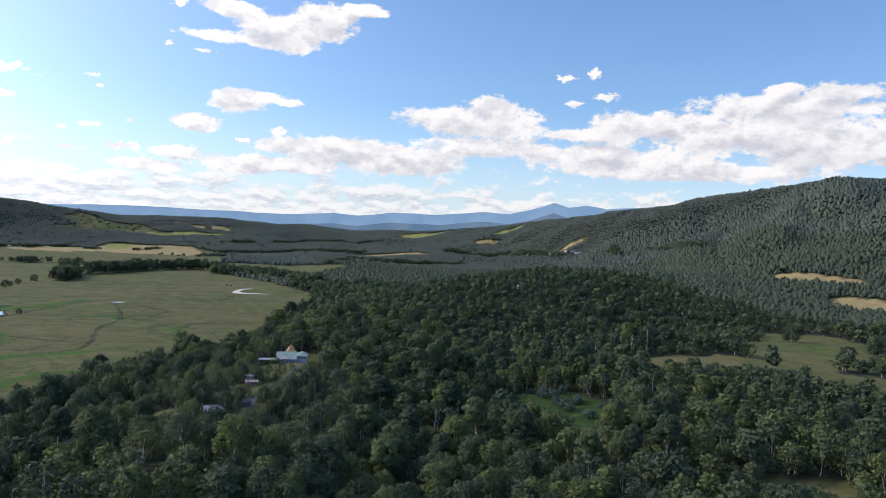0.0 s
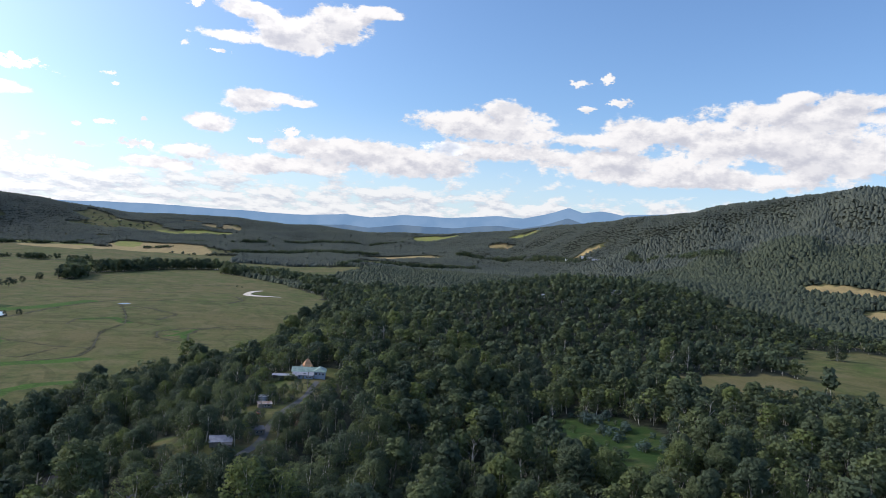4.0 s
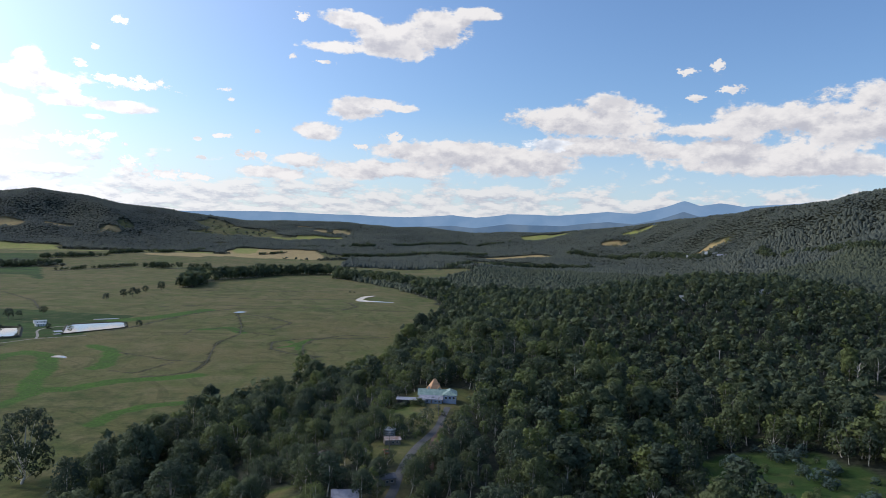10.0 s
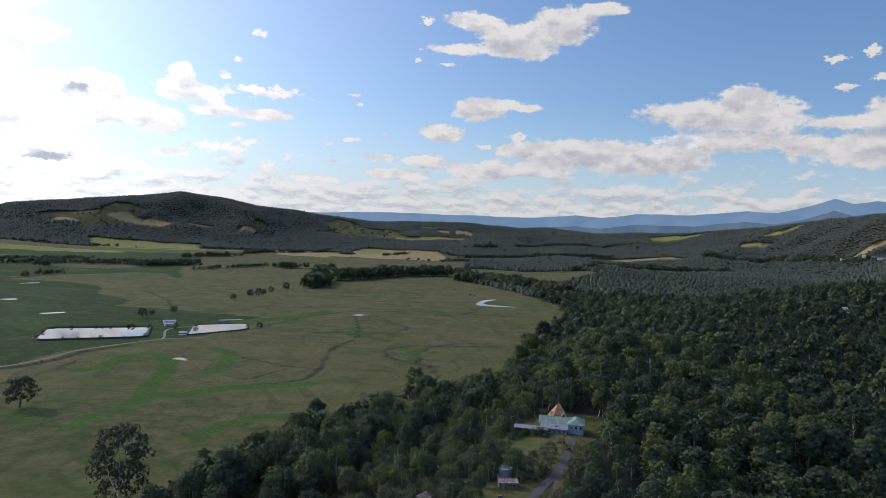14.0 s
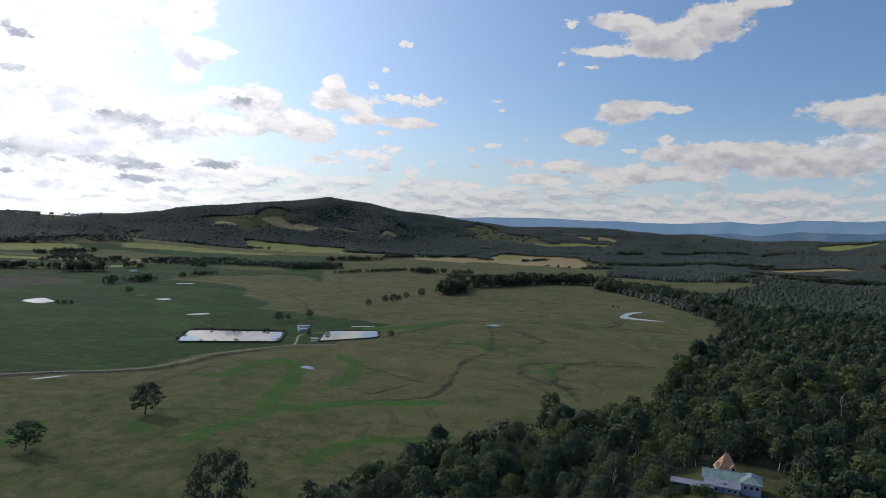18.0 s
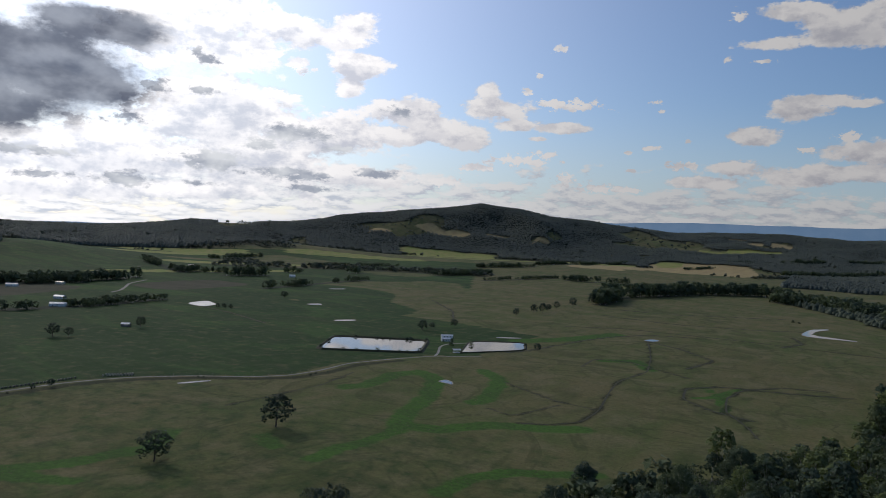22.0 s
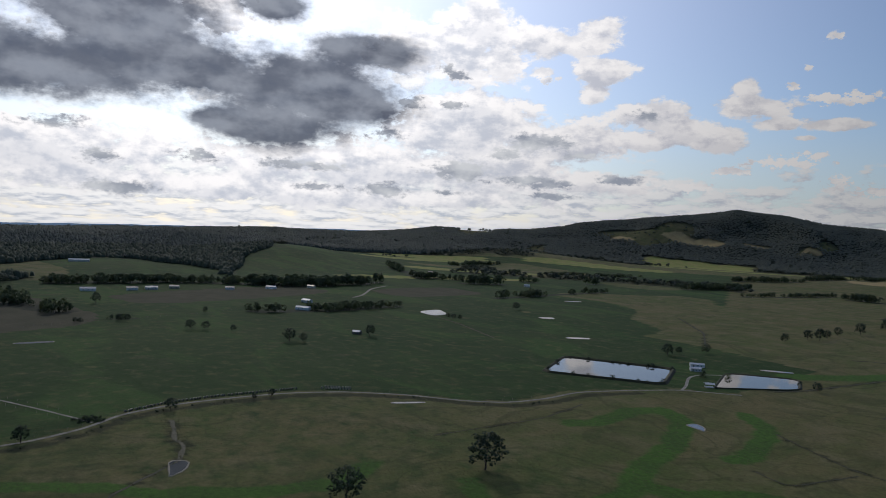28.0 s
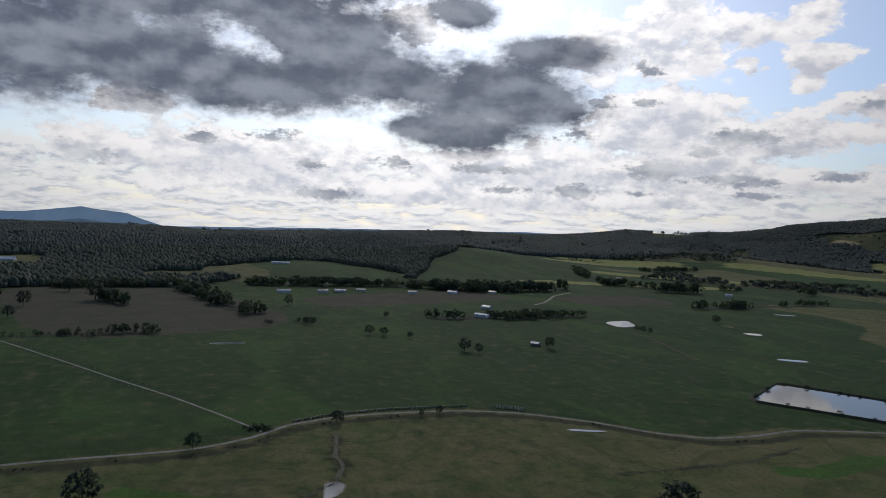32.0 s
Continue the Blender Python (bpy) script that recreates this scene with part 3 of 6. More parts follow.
# clearings in the woods: x, y, half lengths, turn
CLEARINGS = [
    (9, 460, 18, 30, -20), (-30, 385, 12, 12, 30), (-18, 336, 9, 15, 0), (-3, 399, 9, 19, 0), (180, 404, 40, 74, -20), (-38, 345, 7, 24, 20),
    (395, 550, 85, 46, 15), (560, 610, 150, 70, 40), (470, 470, 60, 70, 0), (240, 256, 26, 14, 0), (780, 822, 45, 26, -42), (662, 732, 60, 60, -42),
    (715, 1015, 14, 44, 30), (25, 500, 18, 26, -20),
]
BELTS_MEADOW = [
    ([(-80, 1760), (15, 1690), (60, 1600), (100, 1500)], 34, 22), ([(-120, 420), (-122, 460), (-116, 495), (-96, 535), (-74, 578)], 9, 15),
    ([(-775, 250), (-785, 320), (-775, 372)], 4, 6), ([(-689, 1667), (-659, 1742), (-611, 1916)], 7, 9),
    ([(-567, 1872), (-509, 1890), (-441, 1917)], 12, 16), ([(-344, 1382), (-357, 1529), (-340, 1587), (-294, 1671)], 12, 26),
    ([(-297, 1686), (-249, 1792), (-159, 1883), (-82, 1880)], 16, 26),
]
BELTS_FARMS = [
    ([(-829, 1117), (-836, 1255), (-839, 1419)], 9, 12), ([(-821, 695), (-800, 776), (-806, 883)], 13, 11),
    ([(-1103, 842), (-1085, 882), (-1073, 939)], 26, 17), ([(-1074, 959), (-1073, 1010), (-1100, 1068)], 14, 18),
    ([(-1388, 1319), (-1239, 1261), (-1143, 1213), (-1150, 1266)], 12, 15), ([(-1113, 1252), (-1099, 1279)], 8, 14),
    ([(-1045, 1243), (-1013, 1302)], 14, 20), ([(-1453, 1576), (-1471, 1684), (-1455, 1756)], 10, 12),
]
BELTS_VALLEY = [
    ([(-1233, 1514), (-1226, 1597)], 10, 10), ([(-1183, 1655), (-1122, 1743), (-1059, 1865)], 9, 10), ([(-1040, 1408), (-1022, 1424)], 8, 16),
    ([(-967, 1529), (-953, 1559)], 8, 16), ([(-1047, 1689), (-901, 1838)], 5, 6), ([(-824, 1688), (-775, 1848)], 16, 15),
    ([(-897, 2066), (-799, 2214)], 12, 15), ([(-815, 2302), (-782, 2594), (-720, 3045)], 9, 13), ([(-467, 2902), (-388, 3035)], 10, 10),
    ([(-369, 3199), (-269, 3218)], 9, 11), ([(-702, 3157), (-569, 3291)], 5, 8),
]
BELTS_WEST = [
    ([(-1170, 548), (-1162, 619), (-1152, 707), (-1137, 778), (-1099, 842)], 14, 14),
    ([(-1168, 427), (-1067, 459), (-955, 470), (-912, 482)], 14, 13), ([(-883, 486), (-887, 503)], 9, 14), ([(-1019, 339), (-970, 358)], 9, 15),
    ([(-776, 306), (-768, 331)], 5, 7), ([(-780, 350), (-778, 380)], 6, 9), ([(-819, 529), (-813, 548)], 5, 7),
    ([(-1143, 292), (-1156, 357), (-1168, 427)], 20, 12),
]
BELTS_EAST = [
    ([(-133, 2913), (138, 3097), (433, 3086)], 20, 20), ([(-178, 3296), (269, 3579), (651, 3612)], 12, 18),
    ([(781, 2935), (1000, 2749), (1056, 2312)], 16, 20), ([(1117, 2094), (1164, 1836), (1146, 1646)], 14, 18), ([(169, 2197), (466, 2448), (731, 2491)], 14, 20),
]
BELTS = BELTS_EAST + BELTS_MEADOW + BELTS_FARMS + BELTS_VALLEY + BELTS_WEST
# dry and green far fields; their sun is painted in as brighter ground
FIELDS_STRAW = [((-661, 2695), 95, 150, 14), ((-420, 2900), 190, 270, 9), ((530, 2985), 170, 62, -10), ((1024, 3094), 63, 32, -19), ((-1538, 3004), 120, 44, 28),
                ((-1135, 3149), 40, 28, 21), ((1113, 2412), 62, 26, -26), ((-680, 2480), 90, 90, 14), ((-1330, 3120), 60, 26, 24), ((-1720, 2760), 50, 30, 32),
                ((-218, 3929), 50, 100, 3), ((-330, 3900), 40, 60, 5), ((-430, 4000), 60, 40, 6), ((1140, 1221), 90, 34, -43), ((1085, 1040), 60, 56, -46)]
FIELDS_SUNLIT = [((-560, 3060), 50, 110, 9), ((-364, 3615), 176, 60, 6), ((880, 3715), 175, 95, -14), ((1159, 3193), 80, 34, -21), ((-1340, 2660), 200, 120, 28),
                 ((-1150, 1270), 220, 30, 68), ((-1690, 1690), 180, 36, 41), (far_spot(46, 1720), 170, 42, 46), (far_spot(36, 2150), 220, 50, 36), (far_spot(26, 2450), 280, 50, 26),
                 (far_spot(50, 2050), 220, 45, 50), (spot(16, 2800), 150, 70, 16)]
FIELDS_OPEN = [((-1600, 1270), 350, 125, 142), (far_spot(75, 1340), 170, 150, -75), (far_spot(95, 1500), 60, 120, -95), (far_spot(83.5, 1270), 60, 60, 0)]
FIELDS_BROWN = [((-965, 375), 200, 130, 12), ((-1000, 740), 60, 160, 10), ((-940, 1060), 60, 90, 0)]


def in_field(x, y, field):
    """Below 1 inside a paddock with rounded corners."""
    cx, cy, rx, ry, turn = field
    c, s = math.cos(radians(turn)), math.sin(radians(turn))
    u, v = (x - cx) * c + (y - cy) * s, -(x - cx) * s + (y - cy) * c
    return ((u / rx) ** 4 + (v / ry) ** 4) ** 0.25


def woodland(x, y):
    """How closely the trees stand, 0 to 1."""
    a, r = polar(x, y)
    foot, crest = np.interp(a, AZ, FOOT), np.interp(a, AZ, CREST)
    east = x > np.interp(y, EDGE_Y, EDGE_X) + 3 * np.sin(y / 17)
    near = east & (y < 1760) & (r < foot + 200)
    w = np.where(near, 1.0, 0.0)
    patches = vnoise(x, y, 420, 21, 3)
    gentle = (a > -14) & (a < 15) & (r < crest - 500)
    hill = smooth((r - foot + 120) / 160) * np.where((a < -16) | (patches > np.where(gentle, 0.50, 0.36)), 1.0, 0.10)
    w = np.maximum(w, hill)
    flat_woods = (a < 3) & (r > 1560) & east & (vnoise(x, y, 520, 31, 2) > 0.30)
    w = np.maximum(w, np.where(flat_woods, 0.95, 0.0))
    clumps = (a > 2) & (r > 1750) & (r < foot + 100) & (vnoise(x * 0.6, y * 1.5, 240, 41, 3) > 0.66)
    w = np.maximum(w, np.where(clumps, 0.7, 0.0))
    w = np.maximum(w, np.where((a > 66) & (r > foot - 60), 1.0, 0.0))
    w = np.maximum(w, np.where((a + 5 * (patches - 0.5) > 60.5) & (a < 74) & (r + 160 * (patches - 0.5) > 1390), 1.0, 0.0))
    w = np.maximum(w, np.where(in_oval(x, y, (-1650, 2500, 200, 300, 33)) < 1, 1.0, 0.0))
    for oval in CLEARINGS:
        w = np.where(in_oval(x, y, oval) < 1 + 0.9 * (vnoise(x, y, 26, 51, 2) - 0.5), 0.0, w)
    for (fx, fy), rx, ry, turn in FIELDS_STRAW + FIELDS_SUNLIT + FIELDS_OPEN + FIELDS_BROWN[:1]:
        w = np.where(in_field(x, y, (fx, fy, rx, ry, turn)) < 1 + 0.5 * (vnoise(x, y, 120, 61, 2) - 0.5), 0.0, w)
    for line, half, _ in BELTS:
        w = np.maximum(w, np.where(to_line(x, y, line) < half, 0.9, 0.0))
    for line, half in ((HIGHWAY, 4.6), (DRIVE, 4), (CUTTING, 3)):
        w = np.where(to_line(x, y, line) < half, 0.0, w)
    return w


def axis(fine_lo, fine_hi, step, lo, hi, grow_down=1.025):
    core = list(np.arange(fine_lo, fine_hi + 1, step))
    up, down, s = [core[-1]], [core[0]], step
    while up[-1] < hi:
        s *= 1.025
        up.append(min(up[-1] + s, hi))
    s = step
    while down[-1] > lo:
        s *= grow_down
        down.append(max(down[-1] - s, lo))
    return np.array(down[:0:-1] + core + up[1:])


gx, gy = np.meshgrid(axis(-880, 420, 6, -4650, 4650), axis(180, 1150, 6, -4500, 4850, 1.08))
nx, ny = gx.shape[1], gx.shape[0]
px, py = gx.ravel(), gy.ravel()
pa, pr = polar(px, py)
idx = np.arange(nx * ny).reshape(ny, nx)
q = [idx[:-1, :-1].ravel(), idx[:-1, 1:].ravel(), idx[1:, 1:].ravel(), idx[1:, :-1].ravel()]
tris = np.concatenate([np.stack([q[0], q[1], q[2]], 1), np.stack([q[0], q[2], q[3]], 1)])
lush = np.zeros(len(px))
for line, half in LUSH:
    lush = np.maximum(lush, 1.15 * np.exp(-((to_line(px, py, line) / (half * 0.9)) ** 2)))
for oval in ((2, 462, 14, 26, -22), (-36, 352, 8, 26, 20), (600, 640, 60, 14, 60)):
    lush = np.maximum(lush, 0.42 * (in_oval(px, py, oval) < 1.05))
wet = np.zeros(len(px))
for line, half in DRAINS:
    wet = np.maximum(wet, 0.8 * np.exp(-((to_line(px, py, line) / (half * 2.4)) ** 2)))
wet = np.maximum(wet, 0.9 * np.exp(-((to_line(px, py, BANK) / 5.5) ** 2)))
road_y, road_x = np.array([(y, x) for x, y in ROAD], float).T
west = (px < np.interp(py, road_y, road_x) - 4) & (py < 1000 + 120 * (vnoise(px, py, 200, 71, 2) - 0.5)) & (pr < 1250)
pasture = np.maximum(0.68 * (west | (in_oval(px, py, (178, 408, 48, 84, -20)) < 1)), 0.7 * ((pa > 25) & (pr > 850) & (pr < 2300) & (vnoise(px, py, 330, 81, 2) > 0.47)))
# near meadow: greener grass, with cloud shade put into the colour too
pasture = np.maximum(pasture, 0.41 * smooth((700 - py) / 140) * (px > -500) * (px < -60))
straw, bright = np.zeros(len(px)), np.zeros(len(px))
for (fx, fy), rx, ry, turn in FIELDS_STRAW:
    straw = np.maximum(straw, in_field(px, py, (fx, fy, rx, ry, turn)) < 1.0)
for (fx, fy), rx, ry, turn in FIELDS_SUNLIT:
    bright = np.maximum(bright, in_field(px, py, (fx, fy, rx, ry, turn)) < 1.0)
brown = np.zeros(len(px))
for (fx, fy), rx, ry, turn in FIELDS_BROWN:
    brown = np.maximum(brown, in_field(px, py, (fx, fy, rx, ry, turn)) < 1.0)
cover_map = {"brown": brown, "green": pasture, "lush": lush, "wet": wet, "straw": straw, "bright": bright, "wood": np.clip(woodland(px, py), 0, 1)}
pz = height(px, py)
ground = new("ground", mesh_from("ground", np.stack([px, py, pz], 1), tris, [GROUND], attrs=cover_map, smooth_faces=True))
tagged(ground, "olive and green pasture valley floor rising into wooded hills", "ground", kind="structure")


def ribbon(name, line, half, mat, label, category, lift=0.06, step=6.0, wobble=0.0, kind="structure"):
    """A strip that lies on the ground along a line."""
    pts = []
    for (ax, ay), (bx, by) in zip(line[:-1], line[1:]):
        count = max(1, int(math.hypot(bx - ax, by - ay) / step))
        pts += [(ax + (bx - ax) * k / count, ay + (by - ay) * k / count) for k in range(count)]
    pts = np.array(pts + [line[-1]], float)
    for _ in range(3):
        pts[1:-1] = (pts[:-2] + 2 * pts[1:-1] + pts[2:]) / 4
    way = np.gradient(pts, axis=0)
    side = np.stack([-way[:, 1], way[:, 0]], 1) / np.linalg.norm(way, axis=1, keepdims=True)
    rng = np.random.default_rng(len(pts))
    rows = []
    for k in (-1, 0, 1):
        w = half * (1 + wobble * (rng.random(len(pts)) - 0.5))
        p = pts + side * (k * w)[:, None]
        rows.append(np.column_stack([p, height(p[:, 0], p[:, 1]) + lift + (0.05 if k == 0 else 0.0)]))
    n_pts = len(pts)
    verts = np.concatenate(rows)
    i = np.arange(n_pts - 1)
    faces = np.concatenate([np.concatenate([np.stack([i + o, i + o + n_pts, i + o + n_pts + 1], 1), np.stack([i + o, i + o + n_pts + 1, i + o + 1], 1)])
                            for o in (0, n_pts)])
    return tagged(new(name, mesh_from(name, verts, faces, [mat], smooth_faces=True)), label, category, kind=kind)


ribbon("farm_track", ROAD, 1.3, TRACK, "pale gravel farm track along the raised paddock bank", "track", 0.12)
ribbon("farm_lane", LANE, 0.8, TRACK, "pale worn farm lane between green paddocks", "track", 0.12, wobble=0.5)
ribbon("road", HIGHWAY, 3.6, ASPHALT, "grey asphalt country road under the trees", "road", 0.15)
ribbon("road_line", HIGHWAY, 0.07, LINE_PAINT, "white centre line on the country road", "road line", 0.24)
ribbon("cutting", CUTTING, 1.6, DIRT, "red-brown earth cutting beside the driveway", "cutting", 0.13, wobble=0.6)
ribbon("driveway", DRIVE, 1.6, ASPHALT_OLD, "worn grey driveway below the hillside house", "driveway", 0.15)
for line, half in DRAINS:
    ribbon("drain", line, half * 0.62, RUSH, "dark rush-filled drain across the meadow", "drain", 0.10, 4.0, 0.9)

# ---- far ranges ----
FAR_AZ, FAR_EL = np.array([
    (-70, 3.6), (-50, 3.6), (-34, 3.5), (-30.2, 3.25), (-28.8, 3.08), (-27.1, 3.35), (-25.7, 3.08), (-24.5, 3.45), (-22.6, 2.75), (-20.8, 2.3), (-18.7, 2.42),
    (-15, 1.95), (-10.6, 1.88), (-8, 1.45), (-6, 1.6), (-2.4, 1.25), (2.3, 1.23), (9.5, 1.2), (15, 0.9), (19, 0.9), (26, 0.6),
    (40, -0.6), (84, -1.6), (86.4, -0.75), (89.5, -0.4), (93, -0.82), (97, -0.95), (110, -1.0)], float).T


def far_range(name, radius, drop, mat, seed, label):
    a = np.arange(-70, 110.1, 0.2)
    e = np.interp(a, FAR_AZ, FAR_EL) - drop + 0.10 * (vnoise(a * 10, a * 0, 14, seed, 3) - 0.5)
    rows, steps = [], 8
    for k in range(steps + 1):
        f = k / steps
        r = radius + 160 * f
        top = 116 + (radius + 160) * np.tan(np.radians(e))
        z = -90 + (top + 90) * f ** 0.8
        wav = 40 * (vnoise(a * 10, a * 0 + 30 * f, 20, seed + 7, 3) - 0.5) * (1 - f)
        h = np.radians(a)
        rows.append(np.column_stack([CX - np.sin(h) * (r + wav), CY + np.cos(h) * (r + wav), z]))
    n_a = len(a)
    i = np.arange(n_a - 1)
    faces = np.concatenate([np.concatenate([np.stack([i + o, i + o + 1, i + o + 1 + n_a], 1), np.stack([i + o, i + o + 1 + n_a, i + o + n_a], 1)])
                            for o in np.arange(steps) * n_a])
    return tagged(new(name, mesh_from(name, np.concatenate(rows), faces, [mat], smooth_faces=True)), label, "mountain range", kind="structure")


# distant haze put in as blue emission; the ranges glow by themselves
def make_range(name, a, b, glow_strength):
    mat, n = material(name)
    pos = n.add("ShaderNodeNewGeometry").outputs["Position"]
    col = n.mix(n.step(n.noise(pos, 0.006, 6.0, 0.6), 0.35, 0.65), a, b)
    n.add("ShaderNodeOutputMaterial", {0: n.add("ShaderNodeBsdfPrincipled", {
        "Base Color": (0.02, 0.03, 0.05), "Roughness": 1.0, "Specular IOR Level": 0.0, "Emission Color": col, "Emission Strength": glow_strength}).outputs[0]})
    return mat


far_range("backdrop_range", 4600, 0.0, make_range("haze_glow_range", (0.135, 0.225, 0.36), (0.165, 0.255, 0.39), 1.0), 3, "blue distant mountain range under the clouds")
far_range("backdrop_foothills", 4420, 0.85, make_range("haze_glow_foothills", (0.075, 0.125, 0.20), (0.11, 0.16, 0.225), 1.0), 9, "blue-grey forested foothills in the distance")

# ---- trees ----
TRI = np.array([[0, 1, 2]])


def leaf_cloud(rng, centres, sizes, count, leaf, flatten=0.75, hull=0.74):
    """Small leaf sprays, as triangles that lie over the given clumps."""
    pick = rng.choice(len(centres), count, p=sizes ** 2 / (sizes ** 2).sum())
    way = rng.normal(size=(count, 3)) + [0, 0, 0.35]
    way /= np.linalg.norm(way, axis=1, keepdims=True)
    reach = (hull + (1.08 - hull) * rng.random(count)) * sizes[pick]
    at = centres[pick] + way * reach[:, None] * [1, 1, flatten]
    face = 0.9 * way + [0, 0, 0.35] + 0.5 * rng.normal(size=(count, 3))
    face /= np.linalg.norm(face, axis=1, keepdims=True)
    a = np.cross(face, rng.normal(size=(count, 3)))
    a /= np.linalg.norm(a, axis=1, keepdims=True) + 1e-9
    b = np.cross(face, a)
    s = leaf * (0.55 + 0.9 * rng.random((count, 1)))
    verts = np.stack([at - a * s * 0.55 - b * s * 0.4, at + a * s * 0.6 - b * s * 0.3, at + b * s * 0.7], 1).reshape(-1, 3)
    trunk = np.array([*centres[:, :2].mean(0), centres[:, 2].mean() - 0.08])
    from_trunk = at - trunk
    from_trunk /= np.linalg.norm(from_trunk, axis=1, keepdims=True) + 1e-9
    clump_way = 0.55 * way + 0.8 * from_trunk + [0, 0, 0.2]
    clump_way /= np.linalg.norm(clump_way, axis=1, keepdims=True) + 1e-9
    return verts, np.arange(3 * count).reshape(-1, 3), np.repeat(clump_way, 3, 0)


def limb(start, end, r0, r1, sides=5, bend=0.0):
    """A tapered branch of two segments."""
    start, end = np.array(start, float), np.array(end, float)
    mid = (start + end) / 2 + [bend, -bend, abs(bend) * 0.6]
    verts, tris = [], []
    for k, (p, r) in enumerate(((start, r0), (mid, (r0 + r1) / 2), (end, r1))):
        for s in range(sides):
            t = 2 * math.pi * s / sides
            verts.append(p + [r * math.cos(t), r * math.sin(t), 0])
    for k in range(2):
        for s in range(sides):
            a, b = k * sides + s, k * sides + (s + 1) % sides
            tris += [(a, b, b + sides), (a, b + sides, a + sides)]
    return np.array(verts), np.array(tris)


def joined(pieces):
    verts, tris, at = [], [], 0
    for v, t in pieces:
        verts.append(v), tris.append(t + at)
        at += len(v)
    return np.concatenate(verts), np.concatenate(tris)


def tree_shape(seed, form, count, leaf):
    """A tree one metre high: (wood points, wood triangles, leaf points, leaf triangles, clump directions)."""
    rng = np.random.default_rng(seed)
    wood = []
    if form == "gum":            # tall, open crown on a pale trunk
        low, wide, clumps, thick, puff = 0.30, 0.215, 46, 0.014, 0.080
    elif form == "tall_gum":     # bare trunk with a few high tufts
        low, wide, clumps, thick, puff = 0.46, 0.150, 26, 0.0125, 0.070
    elif form == "bush":         # broad and low
        low, wide, clumps, thick, puff = 0.10, 0.36, 60, 0.018, 0.096
    elif form == "round":        # single paddock tree
        low, wide, clumps, thick, puff = 0.22, 0.38, 50, 0.026, 0.090
    elif form == "spreading":    # heavy crown that hangs low
        low, wide, clumps, thick, puff = 0.08, 0.36, 80, 0.026, 0.082
    elif form == "slim":         # slim, dense evergreen
        low, wide, clumps, thick, puff = 0.10, 0.26, 34, 0.02, 0.085
    else:                        # shrub that reaches the ground
        low, wide, clumps, thick, puff = 0.02, 0.42, 9, 0.02, 0.26
    lean = rng.normal(size=2) * 0.03
    fork = np.array([lean[0], lean[1], low * 0.95])
    wood.append(limb((0, 0, -0.03), fork, thick, thick * 0.65, 6, 0.01))
    centres, sizes = [], []
    for k in range(clumps):
        t = (k + 0.5) / clumps
        up = low + 0.08 + (0.90 - low) * t ** 0.85
        if form == "slim":
            out = wide * (1 - t) * 0.7
        else:
            out = wide * (0.35 + 0.75 * math.sin(math.pi * min(1, 0.25 + 0.7 * t))) * (0.5 + 0.6 * rng.random())
        turn = k * 2.4 + rng.random()
        c = np.array([lean[0] + out * math.cos(turn), lean[1] + out * math.sin(turn), up - 0.04])
        centres.append(c)
        sizes.append(puff * (0.65 + 0.7 * rng.random()))
        if count > 300 and k % 9 == 0:
            wood.append(limb(fork + [0, 0, -0.05 + 0.25 * t * (0.8 - low)], c, thick * 0.45, thick * 0.12, 3, 0.02 * rng.normal()))
    if count > 300:
        wood.append(limb(fork, (lean[0], lean[1], 0.88), thick * 0.6, thick * 0.12, 5, 0.015))
    lv, lt, ln = leaf_cloud(rng, np.array(centres), np.array(sizes), count, leaf, 0.72 if form != "slim" else 1.1)
    wv, wt = joined(wood)
    top = lv[:, 2].max()
    return wv / top, wt, lv / top, lt, ln


FORMS = ("gum", "bush", "bush", "gum", "bush", "gum", "bush", "bush")
TALL = np.array([1.0, 0.70, 0.78, 1.10, 0.62, 0.92, 0.74, 0.82])
TIERS = {0: (1900, 0.029), 1: (430, 0.063), 2: (86, 0.15), 3: (24, 0.30)}
SHAPES = {tier: [tree_shape(100 * tier + k, f, count, leaf) for k, f in enumerate(FORMS)] for tier, (count, leaf) in TIERS.items()}


def sow(spacing, x0, x1, y0, y1, seed):
    """Jittered grid of places."""
    rng = np.random.default_rng(seed)
    x, y = np.meshgrid(np.arange(x0, x1, spacing), np.arange(y0, y1, spacing))
    x, y = x.ravel() + (rng.random(x.size) - 0.5) * spacing * 1.1, y.ravel() + (rng.random(x.size) - 0.5) * spacing * 1.1
    return x, y, rng


NEAR_LINE = [(60, 280), (-30, 370), (-95, 430), (-90, 500)]      # ground that the flight passes nearest


def in_sector(x, y):
    """The side of the land that lies ahead of the flight."""
    a0 = np.degrees(np.arctan2(-(x - 20), y + 60))
    a1 = np.degrees(np.arctan2(-(x + 30), y - 300))
    r, crest = np.hypot(x - CX, y - CY), np.interp(polar(x, y)[0], AZ, CREST)
    return (((a0 > -50) & (a0 < 60)) | ((a1 > 20) & (a1 < 100))) & (r < crest + 60)


def in_belt(x, y):
    return np.any([to_line(x, y, line) < half for line, half, _ in BELTS], axis=0)


